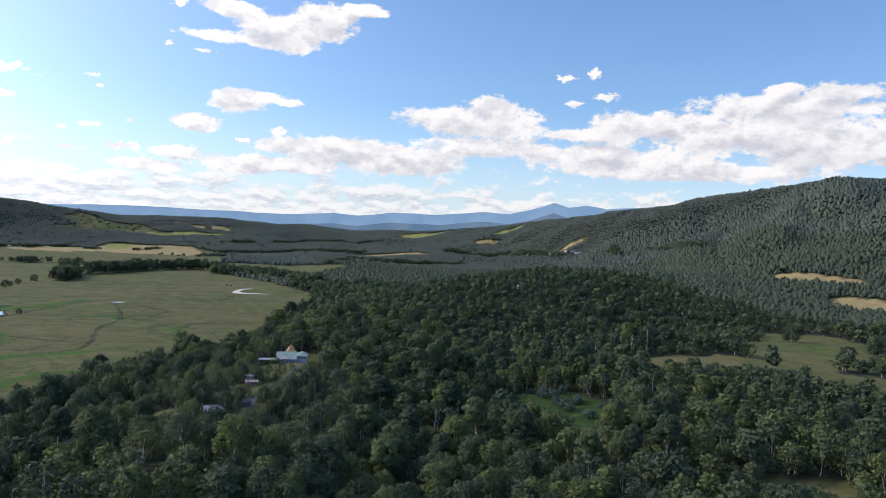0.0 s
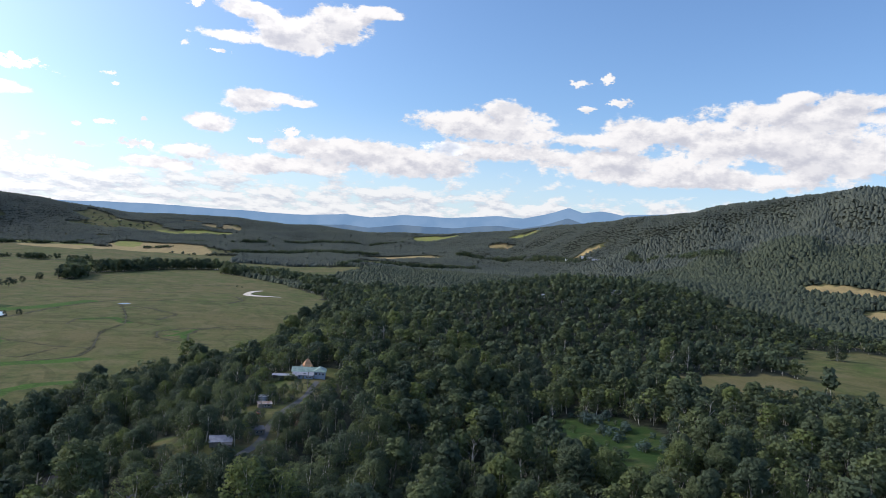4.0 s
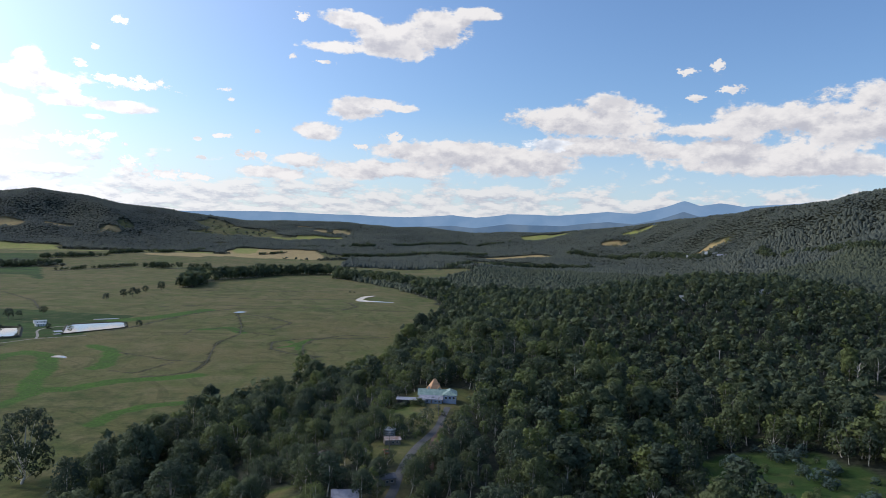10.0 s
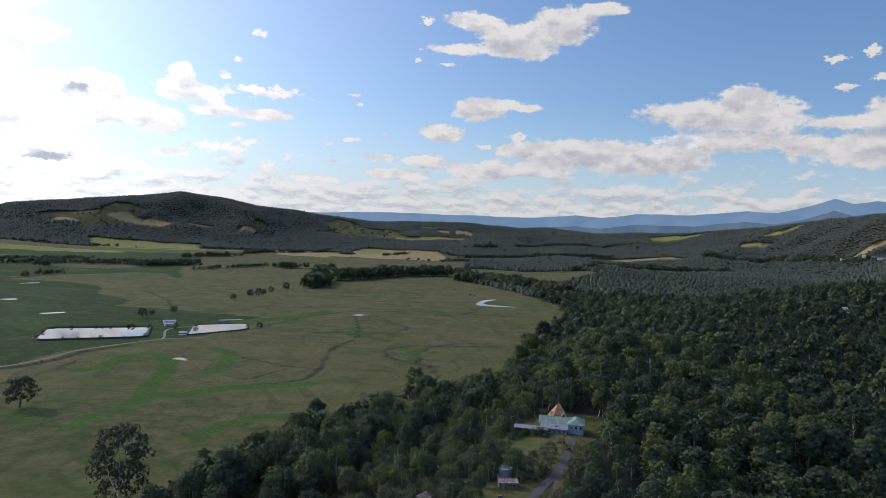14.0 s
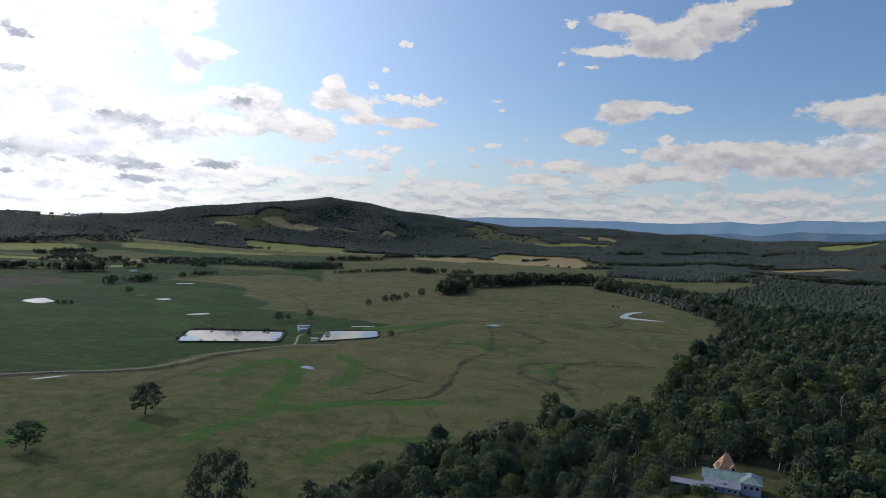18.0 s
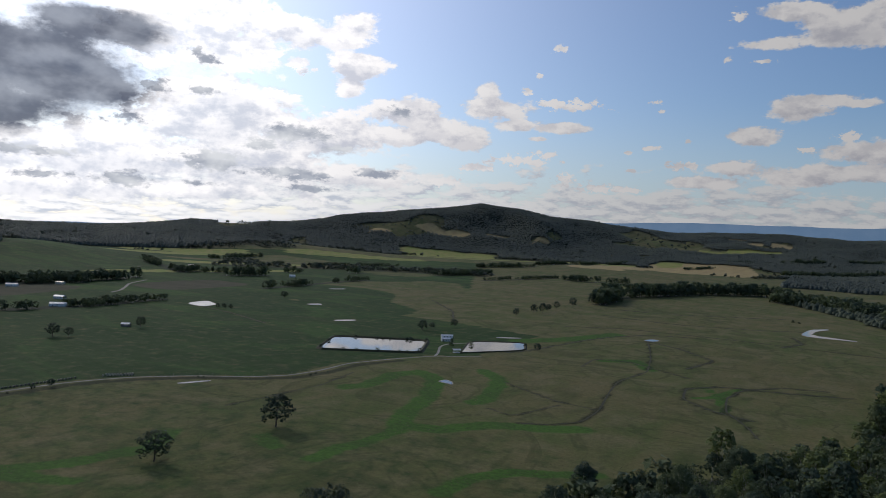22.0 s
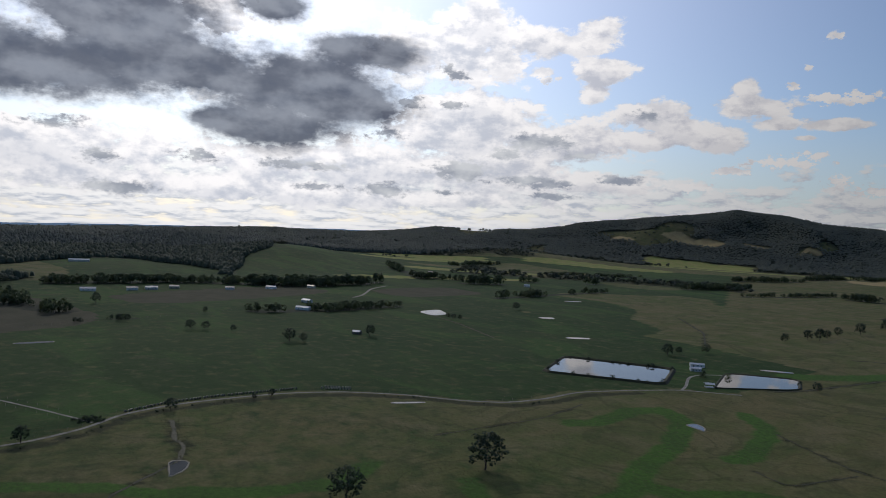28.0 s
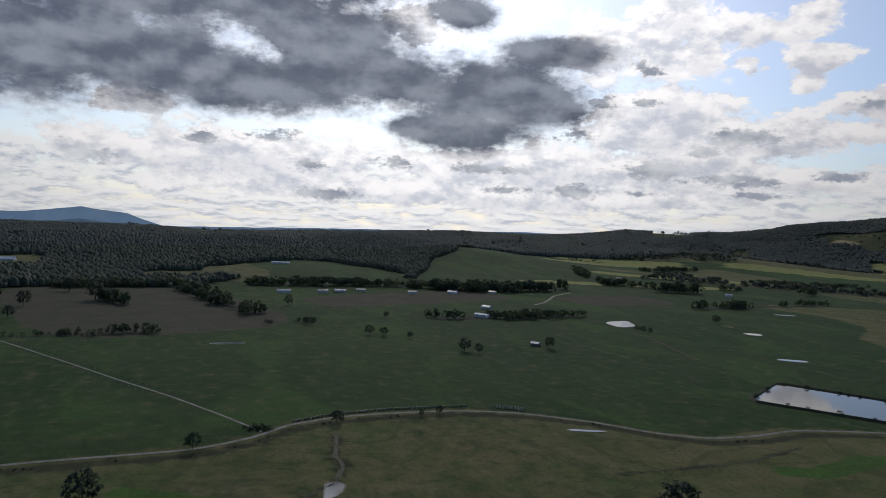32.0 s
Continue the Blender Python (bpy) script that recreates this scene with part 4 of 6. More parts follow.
def belt_trees(line, half, tall, seed):
    """Rows of trees along a belt, closer than in the woods: x, y, z, height, form, turn, tint."""
    rng = np.random.default_rng(seed)
    pts = np.array(line, float)
    lo, hi = pts.min(0) - half, pts.max(0) + half
    gap = 5.0 + 0.13 * tall
    x, y = (v.ravel() for v in np.meshgrid(np.arange(lo[0], hi[0], gap), np.arange(lo[1], hi[1], gap)))
    x, y = x + gap * (rng.random(len(x)) - 0.5), y + gap * (rng.random(len(x)) - 0.5)
    keep = (to_line(x, y, line) < half * (0.75 + 0.5 * vnoise(x, y, 40, seed, 2))) & (rng.random(len(x)) < 0.9)
    x, y = x[keep], y[keep]
    keep = vnoise(x, y, 46, seed + 50, 2) > 0.36
    x, y = x[keep], y[keep]
    h = tall * (0.35 + 0.5 * rng.random(len(x)) + 0.5 * vnoise(x, y, 30, seed + 60, 2))
    form = rng.integers(0, len(FORMS), len(x))
    return np.column_stack([x, y, height(x, y), h, form, rng.random(len(x)) * 6.283, 0.55 * rng.random(len(x))])


def woods(tier, spacing, box, near, far, seed, height_range):
    """Places for trees of one tier: x, y, height, form, turn, tint."""
    x, y, rng = sow(spacing, *box, seed)
    d = to_line(x, y, NEAR_LINE)
    keep = (d >= near) & (d < far) & in_sector(x, y)
    x, y, d = x[keep], y[keep], d[keep]
    keep = rng.random(len(x)) < woodland(x, y) * ~in_belt(x, y)
    x, y = x[keep], y[keep]
    lo, hi = height_range
    h = lo + (hi - lo) * rng.random(len(x)) ** 1.3
    stand = vnoise(x, y, 90, 91, 2)
    h *= 0.75 + 0.5 * stand
    h = np.where(in_oval(x, y, (-15, 405, 62, 120, -10)) < 1, h * 0.62, h)
    form = rng.integers(0, len(FORMS), len(x))
    h = h * TALL[form]
    turn, tint = rng.random(len(x)) * 6.283, np.clip(0.75 * rng.random(len(x)) + 0.25 * vnoise(x, y, 130, 95, 2), 0, 1)
    return np.column_stack([x, y, height(x, y), h, form, turn, tint])


def wood_mesh(name, rows, tier, label, category="woodland"):
    """All trees of one tier as one mesh: wood and leaves."""
    vs, ts, slots, tints, ways, at = [], [], [], [], [], 0
    for form in range(len(FORMS)):
        some = rows[rows[:, 4] == form]
        if not len(some):
            continue
        wv, wt, lv, lt, ln = SHAPES[tier][form]
        if tier == 3:
            wv, wt = wv[:0], wt[:0]
        v0, t0 = np.concatenate([wv, lv]), np.concatenate([wt, lt + len(wv)]) if len(wt) else lt
        slot = np.r_[np.zeros(len(wt), int), np.full(len(lt), 2 if FORMS[form] == "slim" else 1)]
        c, s = np.cos(some[:, 5]), np.sin(some[:, 5])
        broad = some[:, 3] * (1.5 if tier == 3 else 1.0) * (0.9 + 0.35 * ((some[:, 6] * 7.7) % 1))
        X = (v0[None, :, 0] * c[:, None] - v0[None, :, 1] * s[:, None]) * broad[:, None] + some[:, 0:1]
        Y = (v0[None, :, 0] * s[:, None] + v0[None, :, 1] * c[:, None]) * broad[:, None] + some[:, 1:2]
        Z = v0[None, :, 2] * some[:, 3:4] + some[:, 2:3] - 0.2
        vs.append(np.stack([X, Y, Z], -1).reshape(-1, 3))
        ts.append((t0[None] + (np.arange(len(some)) * len(v0))[:, None, None]).reshape(-1, 3) + at)
        slots.append(np.tile(slot, len(some)))
        tints.append(np.repeat(some[:, 6], len(v0)))
        n0 = np.concatenate([np.zeros((len(wv), 3)), ln])
        ways.append(np.stack([n0[None, :, 0] * c[:, None] - n0[None, :, 1] * s[:, None], n0[None, :, 0] * s[:, None] + n0[None, :, 1] * c[:, None],
                              np.repeat(n0[None, :, 2], len(some), 0)], -1).reshape(-1, 3))
        at += len(some) * len(v0)
    me = mesh_from(name, np.concatenate(vs), np.concatenate(ts), [BARK, LEAF_FAR_HAZED if tier == 3 else LEAF, LEAF_FAR_HAZED if tier == 3 else LEAF_DARK], np.concatenate(slots), {"tint": np.concatenate(tints), "clump_way": np.concatenate(ways)})
    return tagged(new(name, me), label, category, kind="stuff")


close = woods(0, 8.0, (-260, 420, 225, 720), 0, 72, 1, (13, 24))
order = np.argsort(to_line(close[:, 0], close[:, 1], NEAR_LINE))
close = close[order]
middle = woods(1, 9.0, (-450, 900, 225, 1200), 72, 300, 2, (12, 22))
beyond = woods(2, 11.5, (-1300, 1700, 250, 2200), 300, 950, 3, (11, 19))
distant = woods(3, 13.5, (-3700, 3200, 0, 4200), 950, 4300, 4, (9, 14))
closed = woodland(distant[:, 0], distant[:, 1]) > 0.93
distant = distant[~closed | (np.random.default_rng(12).random(len(distant)) < 0.10)]


def crown_cover(name, label, spacing, near, far, rings, seed, mat):
    """Closed forest of the far hills: one faceted crown, with rings of points, for every tree."""
    x, y, rng = sow(spacing, -3700, 3200, 0, 4400, seed)
    away = to_line(x, y, NEAR_LINE)
    keep = in_sector(x, y) & (away > near) & (away <= far)
    x, y = x[keep], y[keep]
    keep = woodland(x, y) > 0.93
    x, y = x[keep], y[keep]
    m, sides = len(x), 5
    tall = (5.5 + 8 * rng.random(m) ** 1.4) * (0.8 + 0.5 * vnoise(x, y, 120, 91, 2))
    wide = spacing * (0.44 + 0.42 * rng.random((m, 1)))
    t = 2 * math.pi * np.arange(sides)[None] / sides + rng.random((m, 1)) * 6.283
    z0 = height(x, y)
    points, ways = [], []
    for level, reach, lift in rings:
        out = wide * reach * (0.8 + 0.4 * rng.random((m, sides)))
        up = tall[:, None] * (level + 0.14 * (rng.random((m, sides)) - 0.5))
        points.append(np.stack([x[:, None] + out * np.cos(t), y[:, None] + out * np.sin(t), z0[:, None] + up], -1))
        ways.append(np.stack([0.8 * np.cos(t), 0.8 * np.sin(t), np.full((m, sides), lift)], -1))
    points.append(np.stack([x + 1.6 * (rng.random(m) - 0.5), y + 1.6 * (rng.random(m) - 0.5), z0 + tall * (1.0 if len(rings) > 1 else 0.85)], -1)[:, None])
    ways.append(np.repeat([[[0.0, 0.0, 1.0]]], m, 0))
    verts, ways = np.concatenate(points, 1), np.concatenate(ways, 1)
    k = np.arange(sides)
    k1, fan = (k + 1) % sides, []
    for ring in range(len(rings) - 1):
        lo, hi = ring * sides, (ring + 1) * sides
        fan += [np.stack([k + lo, k1 + lo, k1 + hi], 1), np.stack([k + lo, k1 + hi, k + hi], 1)]
    top = (len(rings) - 1) * sides
    fan = np.concatenate(fan + [np.stack([k + top, k1 + top, np.full(sides, top + sides)], 1)])
    count = verts.shape[1]
    faces = (fan[None] + (np.arange(m) * count)[:, None, None]).reshape(-1, 3)
    tint = np.clip(0.5 * rng.random(m) + 0.7 * vnoise(x, y, 150, 98, 3) - 0.1, 0, 0.99)
    me = mesh_from(name, verts.reshape(-1, 3), faces, [mat], attrs={"tint": np.repeat(tint, count), "clump_way": ways.reshape(-1, 3)}, smooth_faces=True)
    return tagged(new(name, me), label, "woodland", kind="stuff")


DOME = ((0.12, 1.0, 0.25), (0.70, 0.74, 0.8))
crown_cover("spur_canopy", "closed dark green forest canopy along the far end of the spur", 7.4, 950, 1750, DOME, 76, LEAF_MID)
crown_cover("forest_canopy", "closed olive-green forest canopy beyond the spur", 7.6, 1750, 2100, DOME, 77, LEAF_FAR_HAZED)
crown_cover("hill_forest", "closed grey-green forest canopy over the folded hills", 7.2, 2100, 4400, ((0.42, 1.08, 0.6),), 78, LEAF_FAR_HAZED)

NEAR = 300
TREE_DATA = []
for k, f in enumerate(FORMS):
    wv, wt, lv, lt, ln = SHAPES[0][k]
    TREE_DATA.append((mesh_from("trunk", wv, wt, [BARK if f != "slim" else BARK_DARK], smooth_faces=True),
                      mesh_from("crown", lv, lt, [LEAF_DARK if f == "slim" else LEAF], attrs={"clump_way": ln})))
TREE_WORDS = {"gum": "tall grey-green gum tree with a pale trunk in the forest", "bush": "broad dense olive-green tree in the hillside forest",
              "slim": "slim dark evergreen tree among the gums", "round": "single rounded dark green tree standing in the open paddock"}


def plant(x, y, h, form, turn=0.0, broad=1.0, data=None, name="gum_tree", group="forest trees", label="", category="tree"):
    base = new(name)
    base.matrix_world = Matrix.Translation((x, y, ground_at(x, y) - 0.2)) @ Matrix.Rotation(turn, 4, "Z") @ Matrix.Diagonal((h * broad, h * broad, h, 1))
    tagged(base, label or TREE_WORDS[form], category, group)
    for part_name, me in zip(("trunk", "crown"), data):
        new(part_name, me).parent = base
    return base


for x, y, z, h, form, turn, tint in close[:NEAR]:
    k = int(form)
    plant(x, y, h, FORMS[k], turn, 0.9 + 0.35 * ((tint * 7.7) % 1), TREE_DATA[k])
wood_mesh("forest_near", close[NEAR:], 0, "dense olive-green gum forest with pale trunks on the spur")
wood_mesh("forest_middle", middle, 1, "dense dark green gum forest over the rounded spur")
wood_mesh("forest_beyond", beyond, 2, "dark green woodland and tree belts across the valley")
rows = np.concatenate([belt_trees(*belt, 300 + k) for k, belt in enumerate(BELTS)])
wood_mesh("tree_belts", rows, 2, "dark green belts and rows of trees between the paddocks", "tree belt")
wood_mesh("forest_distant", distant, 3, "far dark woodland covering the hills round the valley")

# single trees of the paddocks: x, y, height
ROUND = [tree_shape(900 + k, "round", 1300, 0.045) for k in range(4)]
ROUND_DATA = [(mesh_from("trunk", s[0], s[1], [BARK_DARK], smooth_faces=True), mesh_from("crown", s[2], s[3], [LEAF_DARK], attrs={"clump_way": s[4]})) for s in ROUND]
PADDOCK = [(-292, 470, 15), (-286, 546, 19),  (-382, 332, 16), (-439, 379, 9), (-459, 459, 8), (-458, 523, 6),
           (-458, 511, 4), (-263, 889, 8), (-397, 967, 10), (-411, 919, 12), (-408, 935, 8), (-387, 1129, 11), (-382, 1181, 13), (-373, 1192, 15)]
PADDOCK_FAR = [(-376, 1225, 10), (-376, 1258, 12), (-366, 1306, 16), (-357, 1378, 18), (-716, 1034, 11), (-690, 882, 7), (-681, 884, 7), (-673, 887, 7),
               (-629, 630, 13), (-621, 640, 9), (-622, 716, 12), (-702, 608, 7), (-729, 576, 10), (-720, 588, 9), (-804, 532, 8), (-800, 538, 8),
               (-807, 491, 6), (-803, 495, 6), (-831, 633, 8), (-949, 548, 14), (-1010, 330, 22), (-1090, 300, 18), (-960, 260, 18), (-880, 255, 14)]
# large gums at the meadow's edge
BIG = [tree_shape(950 + k, f, 3600, 0.029) for k, f in enumerate(("spreading", "gum", "gum", "tall_gum", "tall_gum"))]
BIG_DATA = [(mesh_from("trunk", s[0], s[1], [BARK], smooth_faces=True), mesh_from("crown", s[2], s[3], [LEAF_DARK if k == 0 else LEAF], attrs={"clump_way": s[4]})) for k, s in enumerate(BIG)]
for x, y, h, k, broad in ((-157, 425, 33, 0, 0.85), (-105, 411, 31, 1, 0.95), (-102, 459, 20, 0, 1.25), (-107, 541, 19, 1, 1.1), (-49, 571, 27, 2, 1.05), (12, 735, 25, 2, 1.0),
                          (24, 800, 26, 1, 1.1), (40, 905, 24, 2, 1.2), (-120, 480, 17, 2, 1.2), (-60, 300, 26, 1, 1.1), (130, 330, 28, 2, 1.1), (60, 300, 27, 1, 1.0),
                          (210, 350, 27, 2, 1.0), (354, 620, 24, 1, 1.0), (376, 622, 25, 2, 1.0), (618, 700, 22, 0, 1.1), (560, 560, 18, 0, 1.2)):
    plant(x, y, h, "gum", x * 0.7, broad, BIG_DATA[k], "large_gum_tree", "large gums", "large spreading gum tree at the edge of the open ground")
rng = np.random.default_rng(18)
for k in range(26):
    x, y = (70 + 190 * rng.random(), 262 + 95 * rng.random()) if k < 17 else (70 + 110 * rng.random(), 470 + 90 * rng.random())
    plant(x, y, 22 + 8 * rng.random(), "gum", 6.28 * rng.random(), 0.8 + 0.3 * rng.random(), BIG_DATA[1 + k % 4], "large_gum_tree", "large gums",
          "tall open-crowned gum with pale trunk over the forest")
# bare-trunked gums round the clearing and at the field's edge
TALL_GUMS = [(118, 485), (124, 452), (193, 485), (230, 502), (240, 492), (249, 471), (261, 457), (272, 448), (291, 449), (299, 436), (281, 684), (300, 683),
             (69, 392), (114, 405), (85, 311), (95, 299), (148, 288), (169, 291), (189, 289), (264, 340), (291, 354), (220, 510), (361, 631), (383, 631),
             (-80, 328), (51, 334), (336, 369), (56, 285), (232, 486), (256, 444), (284, 432), (108, 470), (370, 640), (150, 500), (130, 510)]
for k, (x, y) in enumerate(TALL_GUMS):
    plant(x, y, 22 + 7 * rng.random(), "gum", 6.28 * rng.random(), 0.9 + 0.35 * rng.random(), BIG_DATA[3 + k % 2], "tall_gum_tree", "tall gums",
          "tall slender gum with bare pale trunk and high crown")
rng = np.random.default_rng(8)
for k, (x, y, h) in enumerate(PADDOCK + PADDOCK_FAR):
    plant(x, y, h, "round", rng.random() * 6.28, 0.9 + 0.35 * rng.random(), ROUND_DATA[k % 4], "paddock_tree", "paddock trees")

# ---- water ----


def pond(name, outline, label, level=0.16, rounds=2, bank=0.0, cut=0.2):
    """Still water with a rounded outline and, for dams, an earth bank round it."""
    pts = np.array(outline, float)
    for _ in range(rounds):
        nxt = np.roll(pts, -1, 0)
        pts = np.stack([(1 - cut) * pts + cut * nxt, cut * pts + (1 - cut) * nxt], 1).reshape(-1, 2)
    mid = pts.mean(0)
    z = max(ground_at(*p) for p in (*pts[::3], mid)) + level
    base = new(name)
    base.location = (*mid, z)
    bm = bmesh.new()
    bm.faces.new([bm.verts.new((x - mid[0], y - mid[1], 0)) for x, y in pts])
    part("water_surface", bm, WATER, base)
    out = pts - mid
    unit = out / np.linalg.norm(out, axis=1, keepdims=True)
    bm = bmesh.new()
    wide = 1.2 + bank * 3.0
    rings = []
    for off, up in ((-0.5, -0.05), (0.35 * wide, 0.12 + bank * 0.75), (0.55 * wide, 0.12 + bank * 0.75), (wide, -level - 0.3)):
        rings.append([bm.verts.new((*(o + u * off), up)) for o, u in zip(out, unit)])
    m = len(pts)
    for a, b in zip(rings[:-1], rings[1:]):
        for k in range(m):
            bm.faces.new((a[k], a[(k + 1) % m], b[(k + 1) % m], b[k]))
    part("bank", bm, RUSH if bank else MUD, base, "dark grassy earth bank" if bank else "muddy margin")
    return tagged(base, label, "pond", "farm ponds")


pond("farm_dam", [(-420, 748), (-452, 815), (-370, 858), (-343, 797)], "large rectangular farm dam of bright still water", 0.5, 2, 1.2, 0.07)
pond("farm_dam", [(-313, 824), (-318, 838), (-336, 888), (-290, 922), (-273, 880)], "smaller farm dam of bright still water", 0.4, 2, 0.6, 0.12)
pond("pond", [(-329, 936), (-307, 951), (-304, 946), (-324, 932)], "thin shallow pond beside the farm dam", 0.15)
pond("pond", [(-270, 716), (-262, 712), (-258, 704), (-264, 706), (-272, 707)], "tiny bright pond in the green swale", 0.15)
pond("pond", [(-752, 884), (-757, 926), (-735, 915), (-715, 905), (-712, 876)], "kite-shaped bright stock pond in pasture", 0.2)
pond("pond", [(-650, 1004), (-640, 1022), (-628, 1012), (-636, 1000)], "small bright stock pond in pasture", 0.15)
pond("pond", [(-527, 908), (-512, 930), (-505, 922), (-520, 903)], "small bright stock pond in pasture", 0.15)
pond("pond", [(-768, 1204), (-752, 1228), (-745, 1222), (-760, 1200)], "thin far stock pond in pasture", 0.15)
pond("pond", [(-717, 423), (-713, 452), (-707, 451), (-710, 424)], "long thin strip of flood water in the paddock", 0.12)
pond("pond", [(-196, 1040), (-190, 1058), (-180, 1055), (-184, 1040)], "small bright pond at the head of a drain", 0.15)
pond("oxbow_pond", [(-46, 1255), (-36, 1325), (-16, 1352), (-12, 1345), (-28, 1310), (-34, 1262), (16, 1250), (17, 1240), (-34, 1238)], "hook-shaped oxbow pond in brown meadow", 0.15, 1)
pond("puddle", [(-377, 428), (-372, 436), (-362, 430), (-357, 421), (-364, 424)], "pale drained dam basin at the creek end", 0.1, 1)
pond("puddle", [(-408, 582), (-398, 601), (-395, 599), (-404, 580)], "thin puddle beside the farm track", 0.1, 1)

# ---- more materials ----
CREAM = make_plain("cream_weatherboard", (0.55, 0.50, 0.40), (0.68, 0.63, 0.52), 1.5)
BLUE_WALL = make_plain("blue_grey_weatherboard", (0.24, 0.30, 0.40), (0.32, 0.38, 0.48), 1.5)
WHITE = make_plain("weathered_white_paint", (0.62, 0.62, 0.60), (0.78, 0.78, 0.76), 1.5)
TIMBER = make_plain("grey_timber", (0.16, 0.14, 0.12), (0.27, 0.24, 0.20), 0.6)
SHINGLE = make_plain("salmon_shingles", (0.46, 0.26, 0.14), (0.58, 0.35, 0.20), 0.8, 0.75)
CONCRETE = make_plain("concrete_tank", (0.30, 0.33, 0.36), (0.42, 0.45, 0.47), 1.2)
RUST = make_plain("rusty_iron", (0.22, 0.10, 0.05), (0.38, 0.28, 0.22), 0.9)
DARK_METAL = make_plain("dark_metal", (0.05, 0.05, 0.055), (0.10, 0.10, 0.105), 0.8, 0.5)
RUBBER = make_plain("black_rubber", (0.02, 0.02, 0.02), (0.035, 0.035, 0.035), 0.3)
CAR_WHITE = make_plain("white_car_paint", (0.62, 0.62, 0.62), (0.72, 0.72, 0.72), 2.0, 0.25)
CAR_RED = make_plain("faded_red_paint", (0.34, 0.06, 0.035), (0.42, 0.11, 0.06), 1.0, 0.4)
HAY = make_plain("weathered_hay", (0.30, 0.26, 0.17), (0.46, 0.41, 0.30), 0.5)
WRAP = make_plain("dark_bale_wrap", (0.06, 0.065, 0.05), (0.11, 0.11, 0.09), 0.5, 0.5)
GRASS_TUFT = make_leaf("tussock_blades", [(0.0, (0.075, 0.074, 0.036)), (0.5, (0.12, 0.112, 0.06)), (1.0, (0.20, 0.18, 0.11))])

PANE, n = material("window_glass")
finish(n, (0.03, 0.04, 0.05), 0.06, 0.0, None, spec=0.6)


def make_sheet(name, a, b, pitch=0.25, rough=0.45):
    """Corrugated roofing sheet, ribs along local y."""
    mat, n = material(name)
    pos = n.add("ShaderNodeTexCoord").outputs["Object"]
    wave = n.add("ShaderNodeTexWave", {"Vector": pos, "Scale": 1 / pitch / 2, "Distortion": 0.0}, bands_direction="X").outputs[1]
    worn = n.noise(pos, 0.6, 5.0)
    finish(n, n.mix(n.step(worn, 0.35, 0.65), a, b), rough, 0.0, wave, 0.4, 0.03, 0.4)
    return mat


GREEN_ROOF = make_sheet("green_roof_sheet", (0.20, 0.29, 0.25), (0.29, 0.37, 0.32))
GREY_ROOF = make_sheet("lilac_grey_roof_sheet", (0.23, 0.23, 0.265), (0.33, 0.33, 0.37))
PALE_ROOF = make_sheet("pale_zinc_roof", (0.42, 0.43, 0.45), (0.56, 0.57, 0.58))
RUST_ROOF = make_sheet("rusty_roof_sheet", (0.26, 0.15, 0.10), (0.44, 0.38, 0.34))
DARK_ROOF = make_sheet("dark_roof_sheet", (0.075, 0.078, 0.085), (0.12, 0.12, 0.125))


# ---- shapes ----
def slab(bm, size, at, bevel=0.0):
    """A box with its middle at a place; the edges may be bevelled."""
    made = bmesh.ops.create_cube(bm, size=1.0, matrix=Matrix.Translation(at) @ Matrix.Diagonal((*size, 1)))
    if bevel:
        edges = list({e for v in made["verts"] for e in v.link_edges})
        bmesh.ops.bevel(bm, geom=edges, offset=bevel, segments=1, affect="EDGES")
    return bm


def tube(bm, r0, r1, low, high, at=(0, 0), sides=12):
    bmesh.ops.create_cone(bm, cap_ends=True, segments=sides, radius1=r0, radius2=r1, depth=high - low,
                          matrix=Matrix.Translation((at[0], at[1], (low + high) / 2)))
    return bm


def sheet_between(bm, corners, thick=0.08):
    """A thin slab over four corners."""
    top = [bm.verts.new(c) for c in corners]
    low = [bm.verts.new((c[0], c[1], c[2] - thick)) for c in corners]
    bm.faces.new(top), bm.faces.new(low[::-1])
    for k in range(len(top)):
        j = (k + 1) % len(top)
        bm.faces.new((top[k], low[k], low[j], top[j]))
    return bm


def gable_walls(bm, w, d, h, rise, at=(0, 0)):
    """Walls of a box with gables over the two short ends (ridge along x)."""
    x, y = at
    a = [(-w / 2, -d / 2), (w / 2, -d / 2), (w / 2, d / 2), (-w / 2, d / 2)]
    low = [bm.verts.new((x + p, y + q, -0.6)) for p, q in a]
    top = [bm.verts.new((x + p, y + q, h)) for p, q in a]
    r0, r1 = bm.verts.new((x - w / 2, y, h + rise)), bm.verts.new((x + w / 2, y, h + rise))
    bm.faces.new((low[0], low[1], top[1], top[0])), bm.faces.new((low[2], low[3], top[3], top[2]))
    bm.faces.new((low[1], low[2], top[2], r1, top[1])), bm.faces.new((low[3], low[0], top[0], r0, top[3]))
    bm.faces.new((top[0], top[1], r1, r0)), bm.faces.new((top[2], top[3], r0, r1))
    return bm


def window(parent, x, y, z, w=1.0, h=1.1, face="y"):
    """A framed window on a wall that faces -y, or +x."""
    bm = bmesh.new()
    size = (w, 0.10, h) if face == "y" else (0.10, w, h)
    slab(bm, size, (x, y, z), 0.01)
    frame_part = part("window", bm, WHITE, parent, "white window frame")
    bm = bmesh.new()
    out = (0, -0.03, 0) if face == "y" else (0.03, 0, 0)
    size = (w - 0.16, 0.07, h - 0.16) if face == "y" else (0.07, w - 0.16, h - 0.16)
    slab(bm, size, (x + out[0], y + out[1], z))
    part("pane", bm, PANE, frame_part)


